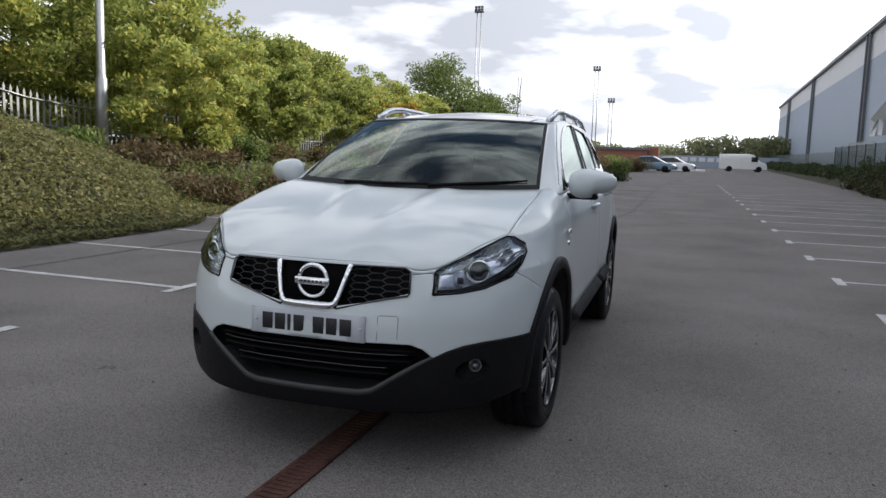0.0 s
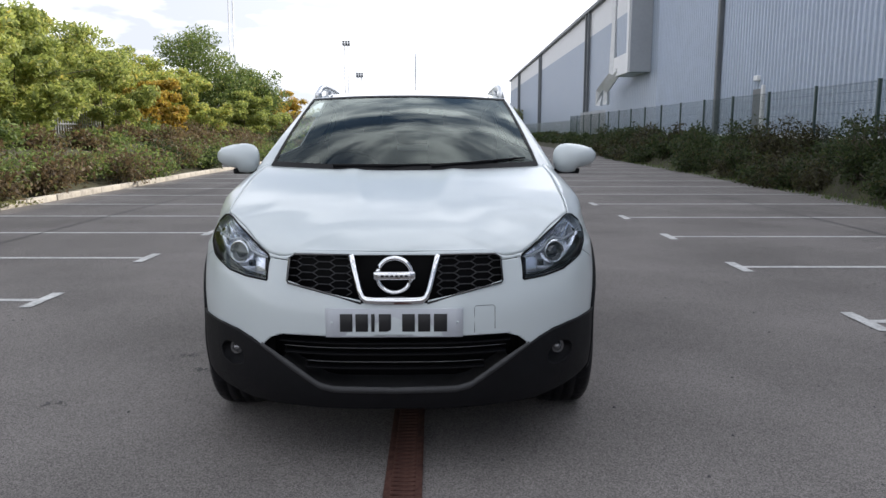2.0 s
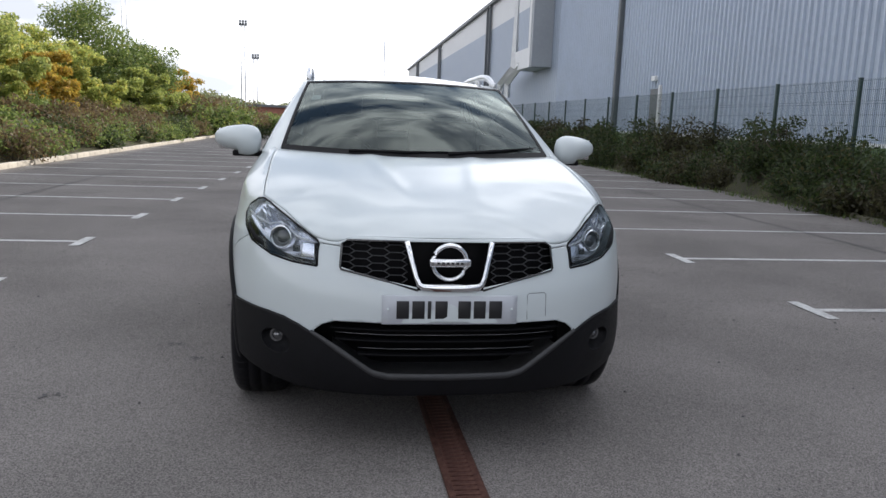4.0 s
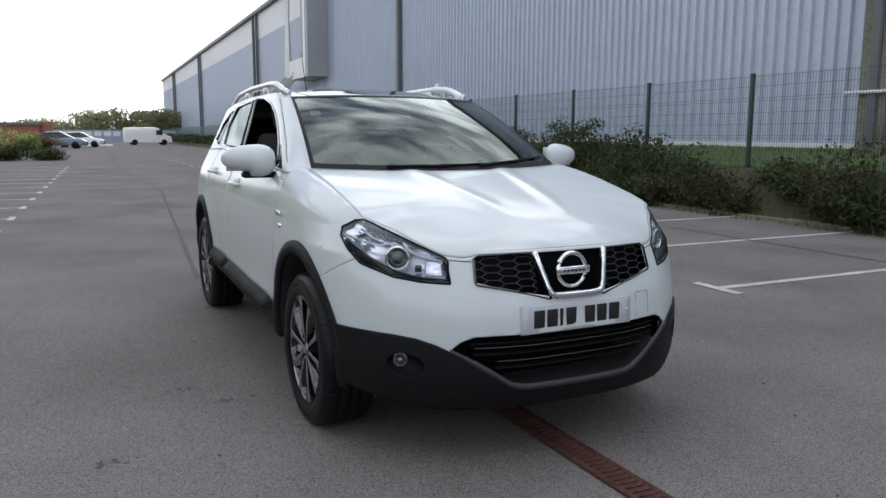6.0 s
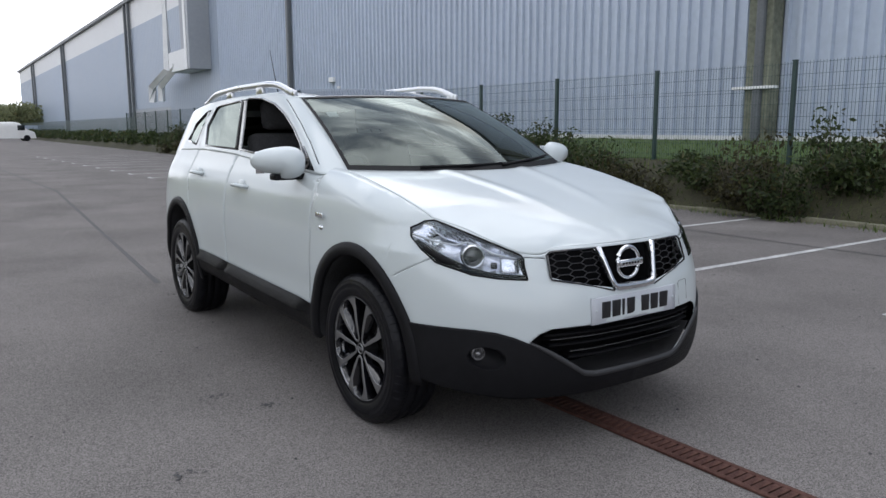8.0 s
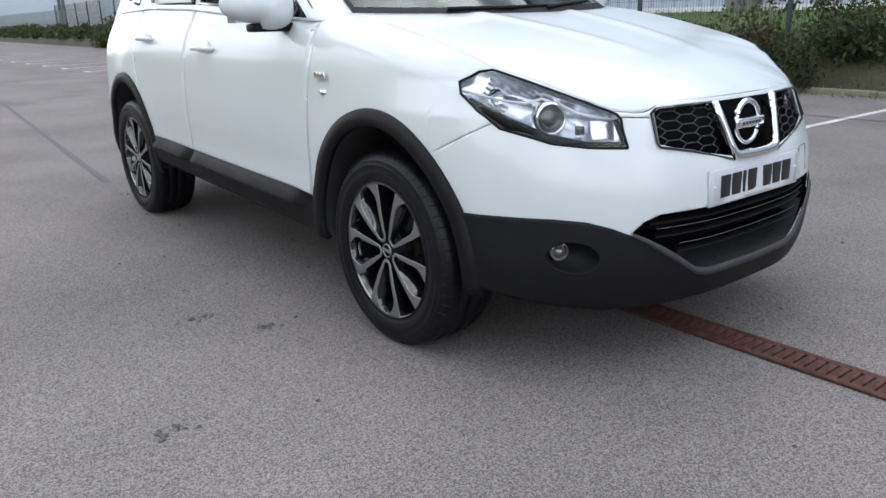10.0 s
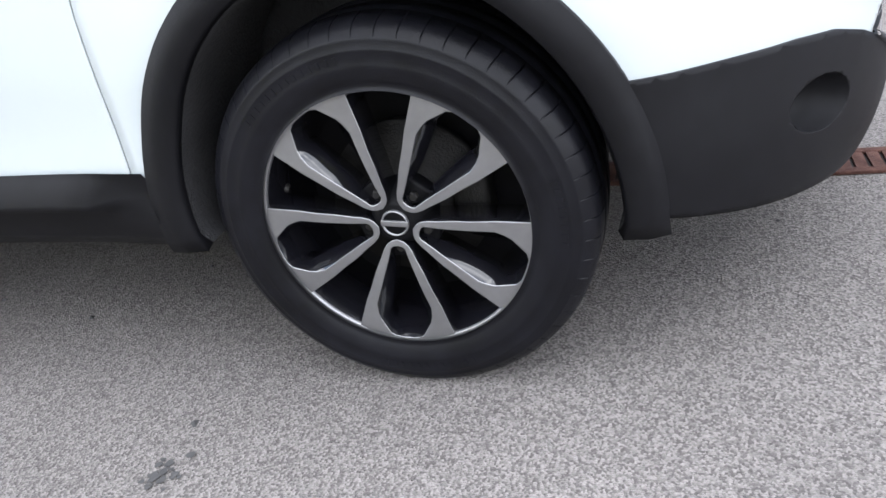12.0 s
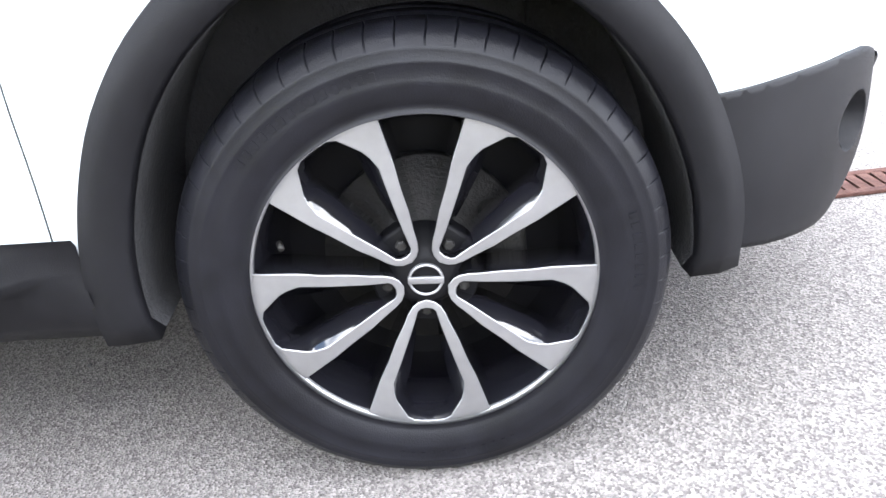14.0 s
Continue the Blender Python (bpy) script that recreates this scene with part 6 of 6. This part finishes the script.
# weathered steel column with pipe clips
wall_block("column", WALL_A - 0.45, 7.95, 0.9, WALL_A - 0.05, 8.55, EAVE, MOSSY, 0.03, "mossy weathered steel column")
wall_block("column_pipe", WALL_A - 0.56, 8.10, 0.9, WALL_A - 0.40, 8.30, EAVE, GUTTER, 0.05, "dark downpipe on the column")
for z in (2.15, 4.15, 6.2):
    wall_block("pipe_clip", WALL_A - 0.60, 7.74, z, WALL_A - 0.42, 8.78, z + 0.06, WHITE_STEEL, 0.008, "white pipe clip")
# steel door with its lamp
wall_block("door_leaf", WALL_A - 0.12, 29.85, 1.0, WALL_A + 0.02, 30.8, 3.06, GUTTER, 0.01, "dark steel service door")
wall_block("door_frame", WALL_A - 0.16, 29.65, 1.0, WALL_A - 0.05, 29.85, 3.2, CLAD_PALE, 0.01)
wall_block("bulkhead_lamp", WALL_A - 0.22, 30.15, 3.40, WALL_A - 0.04, 30.6, 3.62, WHITE_STEEL, 0.02, "small bulkhead lamp over the door")
# duct tower: a boxed riser, an open recess, white flashings and pipes that kick out at the foot
wall_block("duct_box", WALL_A - 1.4, 48.8, 5.15, WALL_A, 49.8, EAVE, CLAD_GREY, 0.02, "grey boxed duct riser")
wall_block("duct_flashing", WALL_A - 1.44, 49.3, 5.15, WALL_A - 1.40, 49.8, EAVE, WHITE_STEEL, 0.01, "white corner flashing")
wall_block("duct_recess", WALL_A - 0.5, 49.8, 6.5, WALL_A, 54.0, EAVE, CLAD_GREY, 0.02, "grey panel in the recess")
wall_block("duct_sill", WALL_A - 1.4, 49.8, 5.15, WALL_A, 54.0, 6.5, CLAD_PALE, 0.02, "pale grey box under the recess")
for pts, r in (((54.9, EAVE), (54.9, 5.5), (59.8, 4.5), (59.9, 3.3)), 0.30), (((52.8, 5.7), (52.9, 5.45), (57.0, 4.4), (57.1, 3.3)), 0.26):
    bm = tube(bmesh.new(), [lot(WALL_A - 1.25, b, z) - WO for b, z in pts], r, 4)
    part("white_duct", bm, WHITE_STEEL, ware, "white painted square duct", smooth=False)

# ---- lamp post, floodlight masts ----
lp = holder("lamp_post", lot(-11.9, 11.4, bank_left(3.4, 11.4)), "grey galvanised lamp post on the bank", "lamp post")
part("column", tube(bmesh.new(), [(0, 0, -0.3), (0, 0, 1.75), (0, 0, 1.83), (0, 0, 8.5)], [0.135, 0.135, 0.10, 0.075], 24), GALV, lp, "tapered grey steel column")
part("lantern", block(bmesh.new(), -0.15, -0.9, 8.45, 0.15, 0.0, 8.6, 0.04), GALV, lp)


def mast(x, y, h, gap, label):
    """Two thin poles under a small rack of floodlights."""
    top = holder("floodlight_mast", (x, y, 0), label, "floodlight mast", "floodlight masts")
    for sx in (-1, 1):
        part("pole", tube(bmesh.new(), [(sx * gap, 0, 0), (sx * gap, 0, h)], [gap * 0.34, gap * 0.24], 8), GALV, top)
    part("head_frame", block(bmesh.new(), -gap * 2.2, -0.1, h, gap * 2.2, 0.1, h + 0.12), GUTTER, top)
    for i in range(3):
        for j in range(2):
            cx, cz = (i - 1) * gap * 1.5, h + 0.12 + j * gap * 1.2
            part("floodlight", block(bmesh.new(), cx - gap * 0.6, -gap * 0.8, cz, cx + gap * 0.6, gap * 0.2, cz + gap, gap * 0.1), GUTTER, top)


mast(-12.0, 44.6, 10.0, 0.13, "tall twin-pole floodlight mast")
mast(-9.6, 85, 10.7, 0.20, "tall twin-pole floodlight mast")
mast(-10.6, 111, 9.0, 0.24, "tall twin-pole floodlight mast")
mp = holder("thin_mast", (-24.0, 110, 0), "thin grey lighting pole", "pole")
for x in (-0.35, 0.35):
    part("pole", tube(bmesh.new(), [(x, 0, 0), (x * 0.6, 0, 12.6)], [0.10, 0.06], 6), GALV, mp)


# ---- far end of the lot: parked vehicles, low buildings, wood ----
BLUE = material("blue_car_paint", (0.05, 0.12, 0.17), 0.25, coat=1.0, vary=0.05)
SILVER = material("silver_car_paint", (0.45, 0.46, 0.47), 0.25, 0.5, coat=1.0, vary=0.05)
VAN = material("white_van_paint", (0.72, 0.72, 0.71), 0.4, coat=0.3, vary=0.05)
DARKGLASS = material("dark_vehicle_glass", (0.015, 0.018, 0.02), 0.08)


def far_car(x, y, rz, paint, label, length=4.3, height=1.42):
    """A small saloon seen far off: body, glasshouse, wheels, lamps."""
    top = holder("parked_car", (x, y, 0), label, "car", "far parked cars")
    top.rotation_euler = (0, 0, radians(rz))

    def shell(keys_top, keys_low, half, mat, name, inset):
        def at(u, v):
            xx = -length / 2 + length * u
            zt, zl = line(keys_top, u), line(keys_low, u)
            a = math.pi * v
            w = half * (1 - 0.25 * abs(2 * u - 1) ** 4)
            prof = [(1, 0), (1.0, 0.55), (0.93, 0.85), (inset, 1.0)]
            k = abs(2 * v - 1)
            yy, h = (line([(0, 0), (0.5, inset), (0.7, 0.97), (1, 1)], k), line([(0, 1.0), (0.5, 0.98), (0.7, 0.6), (1, 0)], k))
            return Vector((xx, math.copysign(yy * w, 2 * v - 1), zl + (zt - zl) * h))
        return part(name, grid(at, 28, 16), mat, top)
    shell([(0, 0.6), (0.06, 0.80), (0.3, 0.92), (0.6, 0.95), (0.93, 0.95), (1, 0.65)], [(0, 0.25), (1, 0.25)], 0.87, paint, "body", 0.8)
    shell([(0, 0.5), (0.27, 0.88), (0.43, height - 0.03), (0.6, height), (0.75, height - 0.08), (0.92, 0.9), (1, 0.5)], [(0, 0.3), (1, 0.3)], 0.74, DARKGLASS, "glasshouse", 0.75)
    shell([(0, 0.4), (0.42, height - 0.05), (0.45, height + 0.015), (0.6, height + 0.03), (0.73, height - 0.04), (0.78, 0.6), (1, 0.4)], [(0, 0.3), (0.41, 0.3), (0.43, height - 0.06), (0.73, height - 0.12), (0.76, 0.3), (1, 0.3)], 0.62, paint, "roof", 0.75)
    for xx in (-length * 0.31, length * 0.29):
        for yy in (-0.76, 0.76):
            wb = lathe(bmesh.new(), [(-0.09, 0.0), (-0.09, 0.19), (-0.1, 0.29), (-0.06, 0.31), (0.06, 0.31), (0.1, 0.29), (0.09, 0.0)], (0, 0, 0), 20)
            wb.transform(pose(xx, yy, 0.31, 0, 0, 90))
            part("wheel", wb, RUBBER, top)
    for yy in (-0.6, 0.6):
        part("headlight", block(bmesh.new(), -length / 2 + 0.08, yy - 0.15, 0.58, -length / 2 + 0.25, yy + 0.15, 0.70, 0.02), CHROME, top)


far_car(-2.3, 70, 172, BLUE, "parked blue saloon car", 4.4)
far_car(-0.6, 77, 172, SILVER, "parked silver car behind the blue saloon")


def van(x, y, rz):
    top = holder("van", (x, y, 0), "parked white panel van", "van")
    top.rotation_euler = (0, 0, radians(rz))

    def at(u, v):
        xx = 5.0 * u - 2.5
        zt = line([(0, 1.95), (0.62, 2.02), (0.70, 1.92), (0.84, 1.22), (0.98, 0.95), (1, 0.5)], u)
        k = abs(2 * v - 1)
        w = 0.92 * (1 if u < 0.8 else 1 - 0.3 * (u - 0.8))
        return Vector((xx, math.copysign(line([(0, 0), (0.5, 0.86), (0.62, 0.97), (1, 1)], k) * w, 2 * v - 1), 0.3 + (zt - 0.3) * line([(0, 1), (0.5, 0.985), (0.62, 0.9), (1, 0)], k)))
    part("body", grid(at, 40, 20), VAN, top)
    part("back_panel", block(bmesh.new(), -2.52, -0.9, 0.3, -2.48, 0.9, 1.9, 0.01), VAN, top)
    for yy in (-0.945, 0.945):
        part("cab_window", block(bmesh.new(), 0.75, yy - 0.02, 1.15, 1.45, yy + 0.02, 1.68, 0.03), DARKGLASS, top)
    ws = block(bmesh.new(), -0.02, -0.75, 0, 0.02, 0.75, 0.78, 0.01, pose(1.72, 0, 1.18, 0, -44))
    part("windscreen", ws, DARKGLASS, top)
    for xx in (-1.55, 1.6):
        for yy in (-0.82, 0.82):
            wb = lathe(bmesh.new(), [(-0.1, 0.0), (-0.1, 0.2), (-0.11, 0.31), (-0.06, 0.33), (0.06, 0.33), (0.11, 0.31), (0.1, 0.0)], (0, 0, 0), 20)
            wb.transform(pose(xx, yy, 0.33, 0, 0, 90))
            part("wheel", wb, RUBBER, top)
    part("bumper", block(bmesh.new(), 2.35, -0.85, 0.3, 2.56, 0.85, 0.55, 0.04), PLASTIC, top)


van(6.7, 91, 4)

brick = holder("brick_building", (-9, 98, 0), "low red brick building behind the hedge", "building")
part("wall", block(bmesh.new(), -8, 0, 0, 4.6, 8, 2.2), BRICK, brick, smooth=False)
part("roof", block(bmesh.new(), -8.3, -0.3, 2.2, 4.9, 8.3, 2.5), GUTTER, brick, smooth=False)
part("pier", block(bmesh.new(), 4.6, 0.5, 0, 6.0, 2, 2.6), BRICK, brick, smooth=False)
shed = holder("grey_shed", (4, 118, 0), "long low grey shed with pale windows", "building")
part("wall", block(bmesh.new(), -14, 0, 0, 14, 6, 1.75), CLAD_DARK, shed, smooth=False)
for k in range(9):
    part("window", block(bmesh.new(), -7 + k * 1.25, -0.06, 0.9, -6.1 + k * 1.25, 0.02, 1.5), CLAD_PALE, shed, smooth=False)
# sunlit strip of ground: low blocks with the sunlight put into their near-white
for k in range(4):
    kb = part("kerb", block(bmesh.new(), -1.6 + 1.05 * k, 83.9, -0.05, -0.56 + 1.05 * k, 84.4, 0.17, 0.02), material("sunlit_strip_white", (0.85, 0.85, 0.84), 0.6, vary=0.05, scale=10), None)
    structure(kb, "raised near-white blocks for a sunlit strip of ground at the far end")
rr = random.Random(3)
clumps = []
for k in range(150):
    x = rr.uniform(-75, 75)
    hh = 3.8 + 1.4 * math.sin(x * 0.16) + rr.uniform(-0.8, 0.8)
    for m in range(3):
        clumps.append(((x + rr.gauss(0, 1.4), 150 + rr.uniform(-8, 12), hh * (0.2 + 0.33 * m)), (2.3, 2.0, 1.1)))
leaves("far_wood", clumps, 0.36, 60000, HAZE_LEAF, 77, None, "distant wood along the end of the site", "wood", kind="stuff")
